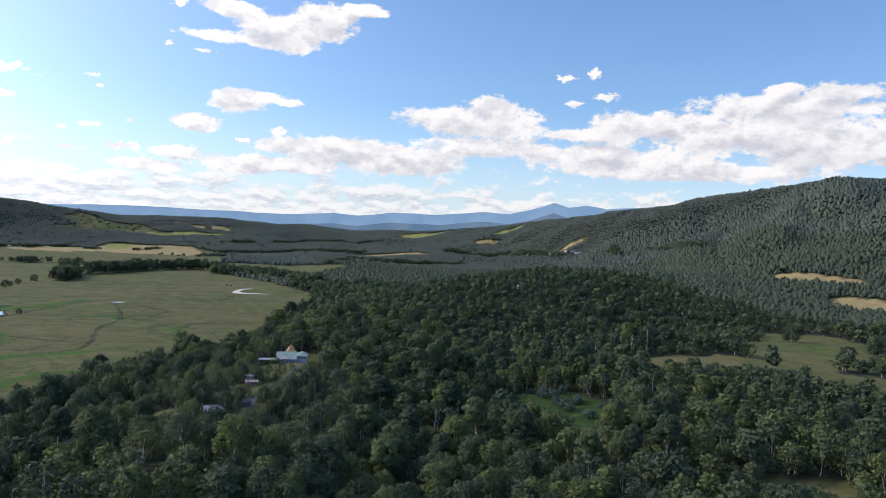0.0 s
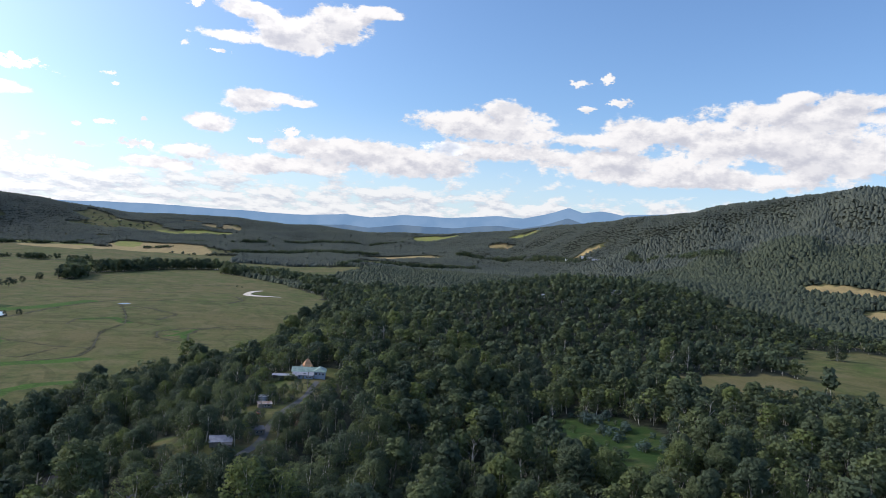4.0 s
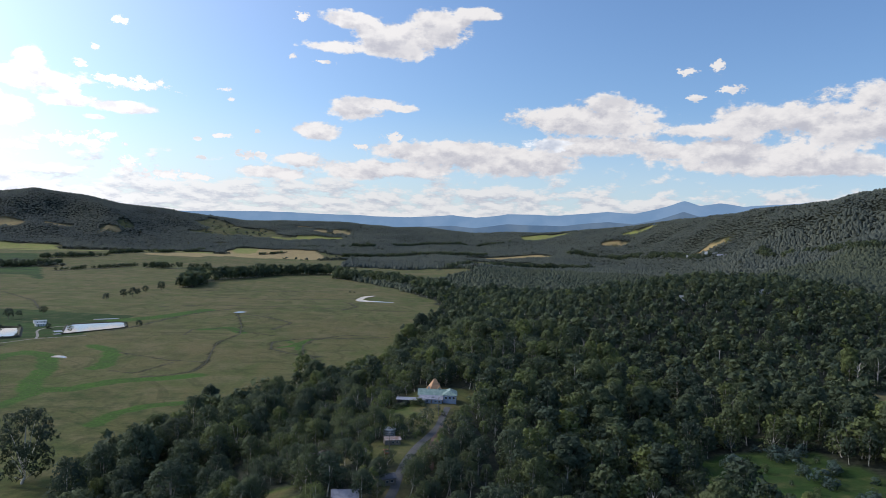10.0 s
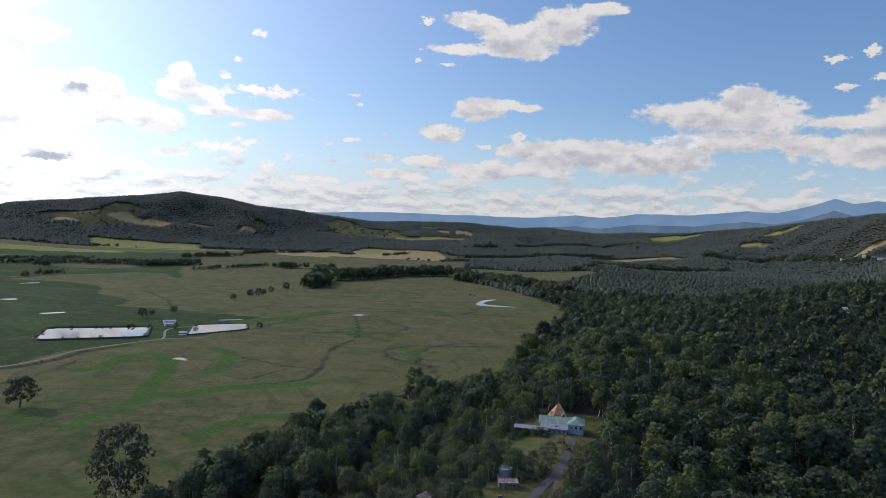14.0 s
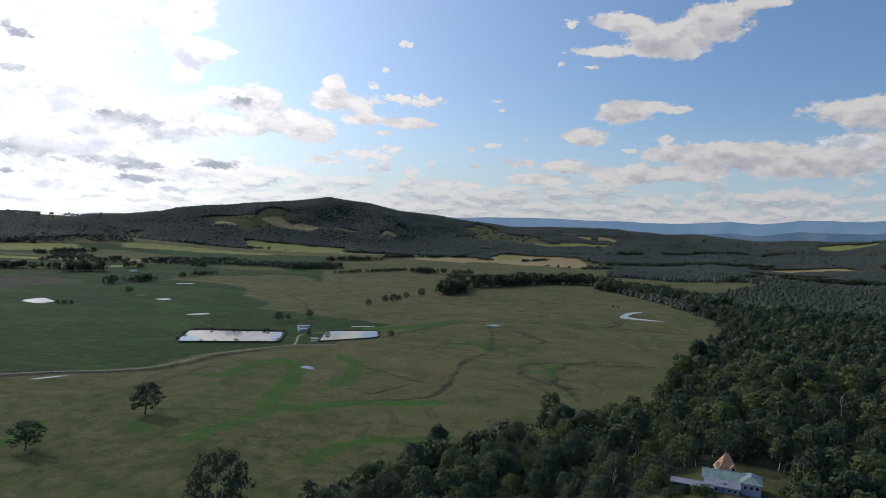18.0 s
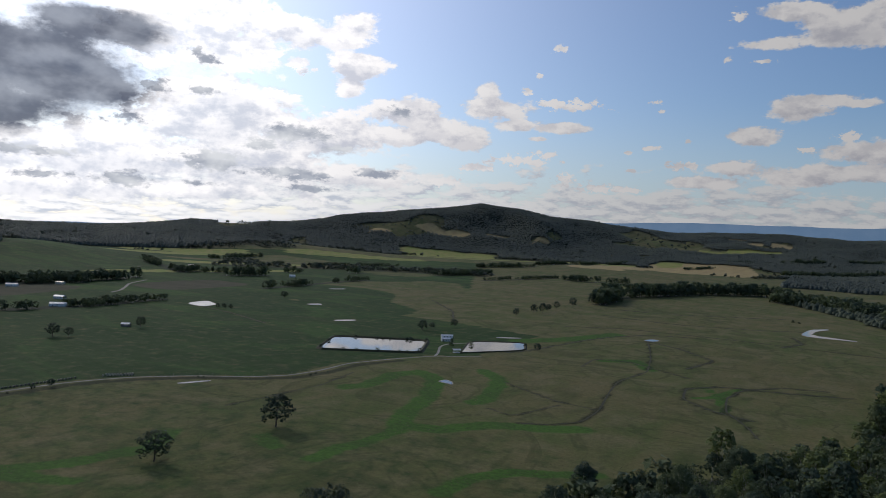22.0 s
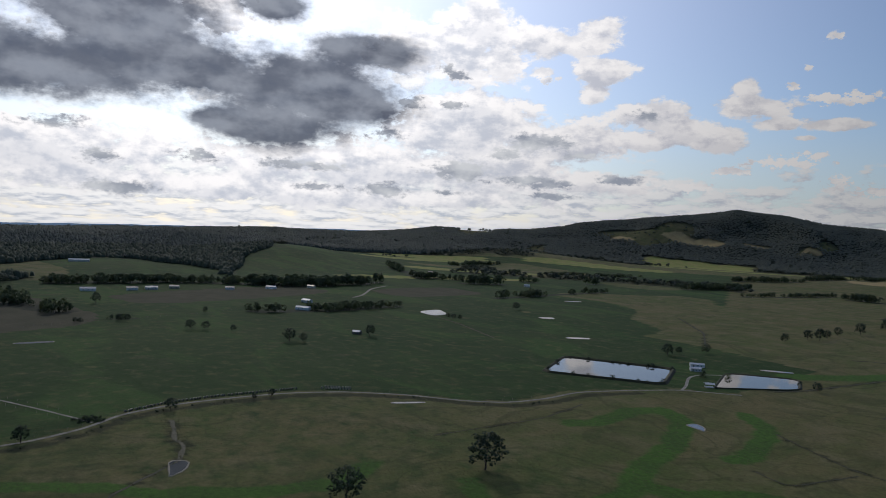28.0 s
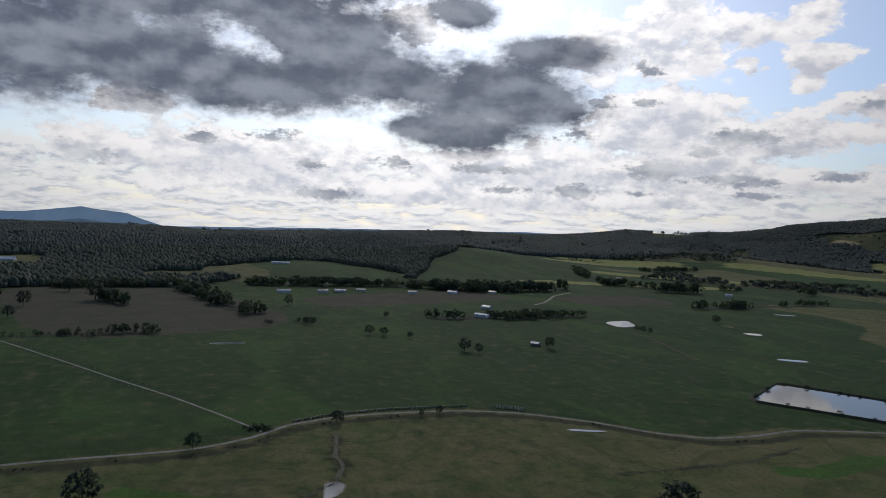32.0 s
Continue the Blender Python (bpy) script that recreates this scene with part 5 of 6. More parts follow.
def door(parent, x, y, w=0.9, h=2.0, mat=None):
    bm = bmesh.new()
    slab(bm, (w, 0.10, h), (x, y, h / 2), 0.02)
    leaf = part("door", bm, mat or TIMBER, parent)
    bm = bmesh.new()
    slab(bm, (0.05, 0.06, 0.12), (x + w * 0.38, y - 0.07, 1.0), 0.01)
    part("handle", bm, DARK_METAL, leaf)


def gable_roof(parent, w, d, h, rise, mat, over=0.4, at=(0, 0), turn=False):
    """Two roof slopes with a ridge cap; turn: the ridge runs along y."""
    x, y = at
    run = d / 2 + over
    drop = rise * over / (d / 2)
    for side in (-1, 1):
        bm = bmesh.new()
        c = [(-w / 2 - over, side * run, h - drop + 0.06), (w / 2 + over, side * run, h - drop + 0.06), (w / 2 + over, 0, h + rise + 0.06), (-w / 2 - over, 0, h + rise + 0.06)]
        if turn:
            c = [(-q, p, z) for p, q, z in c]
        sheet_between(bm, [(x + p, y + q, z) for p, q, z in (c if side < 0 else c[::-1])], 0.10)
        part("roof_slope", bm, mat, parent)
    bm = bmesh.new()
    size = (0.4, w + 2 * over, 0.1) if turn else (w + 2 * over, 0.4, 0.1)
    slab(bm, size, (x, y, h + rise + 0.07), 0.03)
    part("ridge_cap", bm, mat, parent)


def stand(name, x, y, turn, label, category, group=""):
    base = new(name)
    base.matrix_world = pose(x, y, ground_at(x, y), 0, 0, turn)
    return tagged(base, label, category, group)


# ---- the hillside house ----
house = stand("house", 25, 494, -6, "blue-grey hillside house with green hipped metal roof", "house")
bm = bmesh.new()
gable_walls(bm, 15, 8, 3.6, 2.2, (-3, 0))
part("wall", bm, CREAM, house)
gable_roof(house, 15, 8, 3.6, 2.2, GREEN_ROOF, 0.5, (-3, 0))
bm = bmesh.new()
slab(bm, (7, 11, 5.0), (6.5, -1.5, 1.9))
part("wing_wall", bm, BLUE_WALL, house, "blue-grey boarded wing")
# hipped roof of the wing, four slopes
hx, hy, hz, hr = 4.0, 6.0, 4.4, 6.5
eaves = [(6.5 - hx, -1.5 - hy, hz), (6.5 + hx, -1.5 - hy, hz), (6.5 + hx, -1.5 + hy, hz), (6.5 - hx, -1.5 + hy, hz)]
tops = [(6.5, -1.5 - hy + 3.6, hr), (6.5, -1.5 + hy - 3.6, hr)]
for quad in ((eaves[0], eaves[1], tops[0]), (eaves[1], eaves[2], tops[1], tops[0]), (eaves[2], eaves[3], tops[1]), (eaves[3], eaves[0], tops[0], tops[1])):
    bm = bmesh.new()
    sheet_between(bm, quad, 0.10)
    part("roof_slope", bm, GREEN_ROOF, house)
for wx in (4.4, 6.5, 8.6):
    window(house, wx, -7.05, 3.0, 1.2, 1.3)
for wy in (-5.0, -2.0, 1.2):
    window(house, 10.05, wy, 3.0, 1.2, 1.3, "x")
for wx in (-8.5, -6.0, -3.2):
    window(house, wx, -4.06, 2.9, 1.1, 1.0)
# front lean-to
bm = bmesh.new()
slab(bm, (12, 5.4, 3.0), (-3.5, -6.7, 0.9))
part("lean_to_wall", bm, BLUE_WALL, house)
bm = bmesh.new()
sheet_between(bm, [(-9.9, -9.9, 2.5), (2.9, -9.9, 2.5), (2.9, -4.05, 3.5), (-9.9, -4.05, 3.5)], 0.10)
part("lean_to_roof", bm, GREY_ROOF, house, "lilac-grey lean-to roof")
for wx in (-8.0, -5.5, -1.0, 1.0):
    window(house, wx, -9.42, 1.3, 1.2, 1.0)
door(house, -3.2, -9.43)
bm = bmesh.new()
slab(bm, (1.6, 1.0, 0.10), (-2.5, -7.2, 3.08), 0.02)
part("skylight", bm, PANE, house)
bm = bmesh.new()
slab(bm, (0.7, 0.7, 1.6), (-5.0, 1.0, 6.0), 0.05)
part("chimney", bm, CONCRETE, house)

carport = stand("carport", 10.2, 486, -6, "long open carport with flat grey metal roof", "carport")
bm = bmesh.new()
sheet_between(bm, [(-8, -2.6, 2.7), (7.5, -2.6, 2.7), (7.5, 2.6, 3.0), (-8, 2.6, 3.0)], 0.14)
part("roof", bm, GREY_ROOF, carport)
for k in range(5):
    for py_ in (-2.3, 2.3):
        bm = bmesh.new()
        slab(bm, (0.14, 0.14, 3.0), (-7.5 + k * 3.6, py_, 1.2), 0.01)
        part("post", bm, TIMBER, carport)
bm = bmesh.new()
slab(bm, (15, 0.12, 2.8), (-0.3, 2.5, 1.2))
part("back_wall", bm, DARK_METAL, carport)

tower = stand("pavilion_house", 24.5, 511, 12, "steep salmon-shingled pyramid roof house with cream walls", "house")
bm = bmesh.new()
slab(bm, (7.0, 7.0, 2.8), (0, 0, 0.9))
part("wall", bm, CREAM, tower)
apex = [(-0.5, 0, 8.4), (0.5, 0, 8.4)]
ring = [(-4.0, -4.0, 1.9), (4.0, -4.0, 1.9), (4.0, 4.0, 1.9), (-4.0, 4.0, 1.9)]
faces = [(ring[0], ring[1], apex[1], apex[0]), (ring[1], ring[2], apex[1]), (ring[2], ring[3], apex[0], apex[1]), (ring[3], ring[0], apex[0])]
for quad in faces:
    bm = bmesh.new()
    sheet_between(bm, quad, 0.12)
    side = part("roof_slope", bm, SHINGLE, tower)
    a, b, tops_of = Vector(quad[0]), Vector(quad[1]), [Vector(p) for p in quad[2:]]
    t0, t1 = (tops_of[-1], tops_of[0])
    out = (b - a).cross(t1 - a).normalized()
    # courses of shingles, each one a lapped strip
    for row in range(12):
        f0, f1 = row / 12, (row + 1.15) / 12
        bm = bmesh.new()
        strip = [a.lerp(t0, f0) + out * 0.13, b.lerp(t1, f0) + out * 0.13, b.lerp(t1, min(f1, 1)) + out * 0.07, a.lerp(t0, min(f1, 1)) + out * 0.07]
        sheet_between(bm, strip, 0.04)
        part("shingle_course", bm, SHINGLE, side)
for dx, dy, turn in ((1.6, -2.9, 0), (-3.0, -1.0, -90)):
    bm = bmesh.new()
    m = Matrix.Translation((dx, dy, 2.0)) @ Matrix.Rotation(radians(turn), 4, "Z")
    pts = [m @ Vector(p) for p in ((-1.1, -0.9, 0), (1.1, -0.9, 0), (1.1, -0.9, 1.5), (0, -0.9, 2.6), (-1.1, -0.9, 1.5))]
    back = [m @ Vector((p[0], 1.8, p[1])) for p in ((-1.1, 0), (1.1, 0), (1.1, 1.5), (0, 2.6), (-1.1, 1.5))]
    f, b = [bm.verts.new(p) for p in pts], [bm.verts.new(p) for p in back]
    bm.faces.new(f), bm.faces.new(b[::-1])
    for k in range(5):
        bm.faces.new((f[k], b[k], b[(k + 1) % 5], f[(k + 1) % 5]))
    dormer = part("dormer", bm, CREAM, tower, "cream gabled dormer")
    for s in (-1, 1):
        bm = bmesh.new()
        sheet_between(bm, [m @ Vector(p) for p in ((s * 1.35, -1.2, 1.35), (s * 1.35, 1.9, 1.35), (0, 1.9, 2.75), (0, -1.2, 2.75))], 0.1)
        part("dormer_roof", bm, SHINGLE, dormer)
    bm = bmesh.new()
    slab(bm, (1.1, 0.1, 1.1), (0, -0.93, 0.95))
    bm.transform(m)
    part("window", bm, PANE, dormer)
for wx in (-2.4, 0.2, 2.4):
    window(tower, wx, -3.56, 1.2, 0.9, 1.1)


def simple_shed(x, y, turn, w, d, h, rise, wall, roof, label, category="shed", name="shed", lean=None, group="", openings=2):
    """A gabled building with door, windows and, if wanted, a lean-to."""
    base = stand(name, x, y, turn, label, category, group)
    bm = bmesh.new()
    gable_walls(bm, w, d, h, rise)
    part("wall", bm, wall, base)
    gable_roof(base, w, d, h, rise, roof, 0.35)
    door(base, -w * 0.28, -d / 2 - 0.04)
    for k in range(openings):
        window(base, w * (0.02 + 0.26 * k), -d / 2 - 0.04, h * 0.55, min(1.1, w * 0.16), min(1.0, h * 0.4))
    if lean:
        bm = bmesh.new()
        sheet_between(bm, [(w * 0.02, -d / 2 - lean, h * 0.72), (w / 2 + 0.2, -d / 2 - lean, h * 0.72), (w / 2 + 0.2, -d / 2, h * 0.98), (w * 0.02, -d / 2, h * 0.98)], 0.08)
        part("lean_to_roof", bm, DARK_ROOF, base, "dark lean-to roof")
        for px_ in (w * 0.05, w / 2):
            bm = bmesh.new()
            slab(bm, (0.12, 0.12, h * 0.75), (px_, -d / 2 - lean + 0.1, h * 0.35))
            part("post", bm, TIMBER, base)
    return base


simple_shed(-18, 343, 4, 8.4, 6.4, 2.6, 1.6, TIMBER, GREY_ROOF, "cottage with grey metal roof and dark lean-to among trees", "cottage", "cottage", 2.6)
simple_shed(-5, 363, 20, 7, 5, 2.3, 0.9, TIMBER, DARK_ROOF, "low timber shed with dark patched roof", "shed")
simple_shed(-1.5, 410, 10, 6.5, 4.5, 2.2, 0.7, TIMBER, RUST_ROOF, "old timber shed with rusty iron roof below the tank", "shed")
simple_shed(-30, 396, 60, 7, 4, 2.2, 0.8, RUST, RUST_ROOF, "open rusty iron shed beside parked vehicles", "shed")
simple_shed(-87, 484, -60, 9, 6, 2.8, 1.9, WHITE, PALE_ROOF, "white cottage with pale zinc roof behind the trees", "cottage", "cottage")

tank = stand("water_tank", -2.5, 420, 0, "round concrete rainwater tank with pale flat lid", "water tank")
part("tank_wall", tube(bmesh.new(), 2.7, 2.65, -0.4, 3.6, sides=28), CONCRETE, tank, smooth_faces=False)
part("lid", tube(bmesh.new(), 2.85, 2.75, 3.6, 3.8, sides=28), WHITE, tank, "pale concrete lid")
part("hatch", tube(bmesh.new(), 0.4, 0.36, 3.8, 3.98, (1.1, 0.6)), DARK_METAL, tank)
for k in range(4):
    part("hoop", tube(bmesh.new(), 2.74, 2.74, 0.4 + k * 0.9, 0.5 + k * 0.9, sides=28), DARK_METAL, tank)
bm = bmesh.new()
tube(bm, 0.06, 0.06, -0.2, 3.5, (2.75, 0))
part("pipe", bm, DARK_METAL, tank)


def vehicle(x, y, turn, paint, label, pickup=False):
    car = stand("ute" if pickup else "car", x, y, turn, label, "car", "parked vehicles")
    bm = bmesh.new()
    slab(bm, (4.5, 1.75, 0.65), (0, 0, 0.72), 0.14)
    part("body", bm, paint, car)
    bm = bmesh.new()
    at, length = ((0.4, 1.5) if pickup else (-0.2, 2.5))
    lo = [bm.verts.new((at + p * length / 2, q * 0.82, 1.0)) for p, q in ((-1, -1), (1, -1), (1, 1), (-1, 1))]
    hi = [bm.verts.new((at + p * length / 2 * 0.68, q * 0.68, 1.52)) for p, q in ((-1, -1), (1, -1), (1, 1), (-1, 1))]
    bm.faces.new(hi)
    for k in range(4):
        bm.faces.new((lo[k], lo[(k + 1) % 4], hi[(k + 1) % 4], hi[k]))
    cabin = part("cabin", bm, PANE, car, "dark glazed cabin")
    bm = bmesh.new()
    slab(bm, (length * 0.68, 1.36, 0.06), (at, 0, 1.54), 0.02)
    part("roof", bm, paint, cabin)
    if pickup:
        bm = bmesh.new()
        slab(bm, (1.7, 1.6, 0.08), (-1.35, 0, 1.12))
        part("tray", bm, DARK_METAL, car)
    for wx in (-1.35, 1.35):
        for wy in (-0.82, 0.82):
            bm = bmesh.new()
            bmesh.ops.create_cone(bm, cap_ends=True, segments=14, radius1=0.33, radius2=0.33, depth=0.22, matrix=Matrix.Translation((wx, wy, 0.33)) @ Matrix.Rotation(radians(90), 4, "X"))
            wheel = part("wheel", bm, RUBBER, car)
            bm = bmesh.new()
            bmesh.ops.create_cone(bm, cap_ends=True, segments=10, radius1=0.19, radius2=0.19, depth=0.25, matrix=Matrix.Translation((wx, wy, 0.33)) @ Matrix.Rotation(radians(90), 4, "X"))
            part("rim", bm, PALE_ROOF, wheel)
    for wy in (-0.6, 0.6):
        bm = bmesh.new()
        slab(bm, (0.06, 0.3, 0.16), (2.26, wy, 0.78), 0.01)
        part("headlight", bm, PANE, car)
    return car


vehicle(-28, 385, 55, CAR_WHITE, "white sedan parked in the yard by the shed")
vehicle(-24.5, 388, 65, CAR_WHITE, "pale utility parked in the yard", True)
vehicle(-31, 381, 40, CAR_RED, "faded red car parked on the yard edge")
vehicle(-25, 441, 20, CAR_WHITE, "white car half hidden under the trees")
vehicle(-4, 396, 100, CAR_RED, "faded red utility parked below the tank", True)
vehicle(7, 483, 85, DARK_METAL, "dark car under the long carport")


def power_pole(x, y, turn, tall=10.0):
    base = stand("power_pole", x, y, turn, "grey timber power pole with crossarm beside the driveway", "power pole", "power poles")
    part("pole", tube(bmesh.new(), 0.17, 0.12, -0.8, tall, sides=8), TIMBER, base)
    bm = bmesh.new()
    slab(bm, (2.2, 0.12, 0.14), (0, 0.12, tall - 0.6), 0.01)
    arm = part("crossarm", bm, TIMBER, base)
    for k in (-0.95, -0.3, 0.3, 0.95):
        part("insulator", tube(bmesh.new(), 0.06, 0.04, tall - 0.53, tall - 0.32, (k, 0.12), 8), WHITE, arm)


POLES = [(-3, 392, 60), (22, 456, 60), (59, 534, 60), (-51, 602, 30), (-60, 330, 60)]
for x, y, turn in POLES:
    power_pole(x, y, turn)
for (ax, ay, _), (bx, by, _) in zip(POLES[:2], POLES[1:3]):
    bm = bmesh.new()
    for off in (-0.9, 0.9):
        prev = None
        for k in range(13):
            f = k / 12
            p = Vector((ax + (bx - ax) * f + off * 0.6, ay + (by - ay) * f + off * 0.6, (ground_at(ax, ay) + 9.6) * (1 - f) + (ground_at(bx, by) + 9.6) * f - 1.2 * 4 * f * (1 - f)))
            ringv = [bm.verts.new(p + Vector(d)) for d in ((0.02, 0, 0), (0, 0.0, 0.02), (-0.02, 0, 0), (0, 0, -0.02))]
            if prev:
                for j in range(4):
                    bm.faces.new((prev[j], prev[(j + 1) % 4], ringv[(j + 1) % 4], ringv[j]))
            prev = ringv
    tagged(part("power_line", bm, DARK_METAL), "two slack black power lines between the poles", "power line")

# ---- buildings of the valley ----
shelter = stand("shelter", -318, 824, 40, "open picnic shelter with pale lilac roof at the dam", "shelter")
gable_roof(shelter, 7, 6, 2.6, 0.8, PALE_ROOF, 0.3)
for px_ in (-3.2, 3.2):
    for py_ in (-2.7, 2.7):
        bm = bmesh.new()
        slab(bm, (0.2, 0.2, 3.0), (px_, py_, 1.1), 0.02)
        part("post", bm, TIMBER, shelter)
bm = bmesh.new()
slab(bm, (6.6, 5.6, 0.3), (0, 0, 0.05), 0.03)
part("floor_slab", bm, CONCRETE, shelter)
simple_shed(-357, 874, 40, 9, 6, 2.5, 0.9, WHITE, PALE_ROOF, "white farm shed with pale roof between the dams", "shed", "farm_shed")
simple_shed(-366, 893, 40, 12, 6, 2.6, 0.7, WHITE, PALE_ROOF, "long low pale shed behind the farm dams", "shed", "farm_shed")
simple_shed(-637, 711, 35, 8, 6, 2.8, 1.1, TIMBER, PALE_ROOF, "grey timber hut with pale roof in the pasture", "hut", "hut")
FAR_HOUSES = [
    (-815, 752, 40, 22, 9, PALE_ROOF), (-880, 795, 20, 16, 10, PALE_ROOF), (-1050, 762, 60, 16, 10, DARK_ROOF), (-1077, 572, 75, 24, 11, GREY_ROOF),
    (-1072, 628, 75, 18, 11, DARK_ROOF), (-1074, 655, 80, 20, 10, GREY_ROOF), (-1080, 690, 60, 16, 10, RUST_ROOF), (-1046, 828, 45, 18, 10, GREY_ROOF),
    (-1041, 897, 30, 14, 9, RUST_ROOF), (-1517, 499, 70, 22, 12, PALE_ROOF), (-1450, 652, 70, 42, 10, PALE_ROOF), (-1570, 175, 80, 46, 22, PALE_ROOF)]
FAR_HOUSES_EAST = [
    (352, 912, -20, 13, 9, PALE_ROOF), (180, 670, 10, 11, 8, GREY_ROOF), (487, 973, -25, 15, 9, PALE_ROOF), (435, 988, -10, 12, 8, GREY_ROOF), (470, 960, 10, 12, 8, PALE_ROOF),
    (1058, 2400, -25, 60, 20, PALE_ROOF), (1078, 2320, -25, 50, 18, PALE_ROOF), (1086, 2260, -25, 40, 20, GREY_ROOF), (905, 3120, -15, 24, 12, PALE_ROOF),
    (-300, 1900, 5, 26, 10, RUST_ROOF), (20, 1905, -5, 30, 9, RUST_ROOF), (-960, 1330, 40, 14, 9, PALE_ROOF), (-1250, 1330, 30, 16, 9, RUST_ROOF)]
for x, y, turn, w, d, roof in FAR_HOUSES + FAR_HOUSES_EAST:
    w, d = w * 0.82, d * 0.82
    simple_shed(x, y, turn, w, d, 3.4 if w < 40 else 5.5, d * 0.2, WHITE if roof != RUST_ROOF else CREAM, roof,
                "farmhouse with %s roof among trees" % {PALE_ROOF.name: "pale zinc", GREY_ROOF.name: "grey metal", DARK_ROOF.name: "dark grey", RUST_ROOF.name: "rusty red"}[roof.name],
                "farmhouse", "farmhouse", None, "valley farmhouses", 2)

ribbon("dam_path", [(-324, 794), (-330, 812), (-338, 826), (-346, 842), (-348, 858), (-340, 872), (-328, 884)], 1.2, TRACK, "pale gravel path between the dams", "path", 0.10)
ribbon("farm_drive", [(-908, 888), (-925, 915), (-960, 950), (-1000, 985), (-1017, 1009), (-1040, 1050)], 2.2, TRACK, "pale curving farm drive", "track", 0.2)

# ---- paddock things ----
bm = bmesh.new()
bmesh.ops.create_cone(bm, cap_ends=True, segments=14, radius1=0.68, radius2=0.68, depth=1.25, matrix=Matrix.Translation((0, 0, 0.62)) @ Matrix.Rotation(radians(90), 4, "X"))
bmesh.ops.bevel(bm, geom=[e for e in bm.edges if e.calc_length() < 0.5], offset=0.08, segments=1, affect="EDGES")
bale = tagged(new("round_bale"), "weathered round hay bale with dark wrap beside the track", "hay bale", "bales along the track")
hay = part("hay_core", bm, HAY, bale)
bm = bmesh.new()
bmesh.ops.create_cone(bm, cap_ends=False, segments=14, radius1=0.70, radius2=0.70, depth=1.02, matrix=Matrix.Translation((0, 0, 0.62)) @ Matrix.Rotation(radians(90), 4, "X"))
part("wrap", bm, WRAP, bale, "dark net wrap")
row_line = [(-468, 436), (-475, 463), (-475, 499), (-468, 549)]
places = []
for (ax, ay), (bx, by) in zip(row_line[:-1], row_line[1:]):
    count = int(math.hypot(bx - ax, by - ay) / 2.2)
    places += [(ax + (bx - ax) * k / count, ay + (by - ay) * k / count, math.degrees(math.atan2(by - ay, bx - ax)) + 90) for k in range(count)]
for rank_ in (0, 1):
    places += [(-463 + 1.35 * k + 4 * rank_ * 0.6, 566 + 1.5 * k - 3.2 * rank_, 40) for k in range(10)]
rng = np.random.default_rng(12)
for k, (x, y, turn) in enumerate(places):
    x, y = x + rng.normal() * 0.25, y + rng.normal() * 0.25
    m = pose(x, y, ground_at(x, y) - 0.02, 0, 0, turn + rng.normal() * 6)
    if k == 0:
        bale.matrix_basis = m
    else:
        copy_thing(bale, m)


def fence(line, spacing, label, tall=1.25):
    base = new("fence")
    base.location = (*line[0], ground_at(*line[0]))
    tagged(base, label, "fence", kind="")
    bm = bmesh.new()
    tube(bm, 0.09, 0.08, -0.4, tall, sides=6)
    first, spots = None, []
    for (ax, ay), (bx, by) in zip(line[:-1], line[1:]):
        count = max(1, int(math.hypot(bx - ax, by - ay) / spacing))
        spots += [(ax + (bx - ax) * k / count, ay + (by - ay) * k / count) for k in range(count)]
    for x, y in spots:
        at = Vector((x, y, ground_at(x, y))) - base.location
        if first is None:
            first = part("post", bm, TIMBER, base)
            first.location = at
        else:
            ob = new("post", first.data)
            ob.parent, ob.location = base, at
    for level in (0.5, 1.0):
        bm = bmesh.new()
        for (x0, y0), (x1, y1) in zip(spots[:-1], spots[1:]):
            p, q = (Vector((x, y, ground_at(x, y) + level)) - base.location for x, y in ((x0, y0), (x1, y1)))
            v = [bm.verts.new(w) for w in (p, q, q + Vector((0, 0, 0.03)), p + Vector((0, 0, 0.03)))]
            bm.faces.new(v)
        part("wire", bm, DARK_METAL, base)


fence([(x - 5, y) for x, y in ROAD[1:14]], 8, "timber post and wire fence along the farm track")
fence([(x, y + 5) for x, y in LANE], 8, "timber post and wire fence along the farm lane")
fence([(x, y - 6) for x, y in LANE], 8, "timber post and wire fence on the lane's far side")
fence([(-806, 478), (-829, 644), (-853, 695)], 7, "timber post and wire paddock fence below the farmhouses")
fence([(-775, 300), (-775, 379), (-806, 478)], 8, "timber post and wire fence below the brown paddock")

# shrubs: banks of the dams, clearing, verge
SHRUB = [tree_shape(700 + k, "shrub", 260, 0.11) for k in range(3)]
SHRUB_DARK = [(mesh_from("stem", s[0], s[1], [BARK_DARK]), mesh_from("crown", s[2], s[3], [LEAF_DARK], attrs={"clump_way": s[4]})) for s in SHRUB]
SHRUB_BLUE = [(SHRUB_DARK[k][0], mesh_from("crown", s[2], s[3], [LEAF_BLUE], attrs={"clump_way": s[4]})) for k, s in enumerate(SHRUB)]
SHRUB_GREEN = [(SHRUB_DARK[k][0], mesh_from("crown", s[2], s[3], [LEAF], attrs={"clump_way": s[4]})) for k, s in enumerate(SHRUB)]
dam = [(-420, 748), (-452, 815), (-370, 858), (-343, 797), (-420, 748)]
shrubs = []
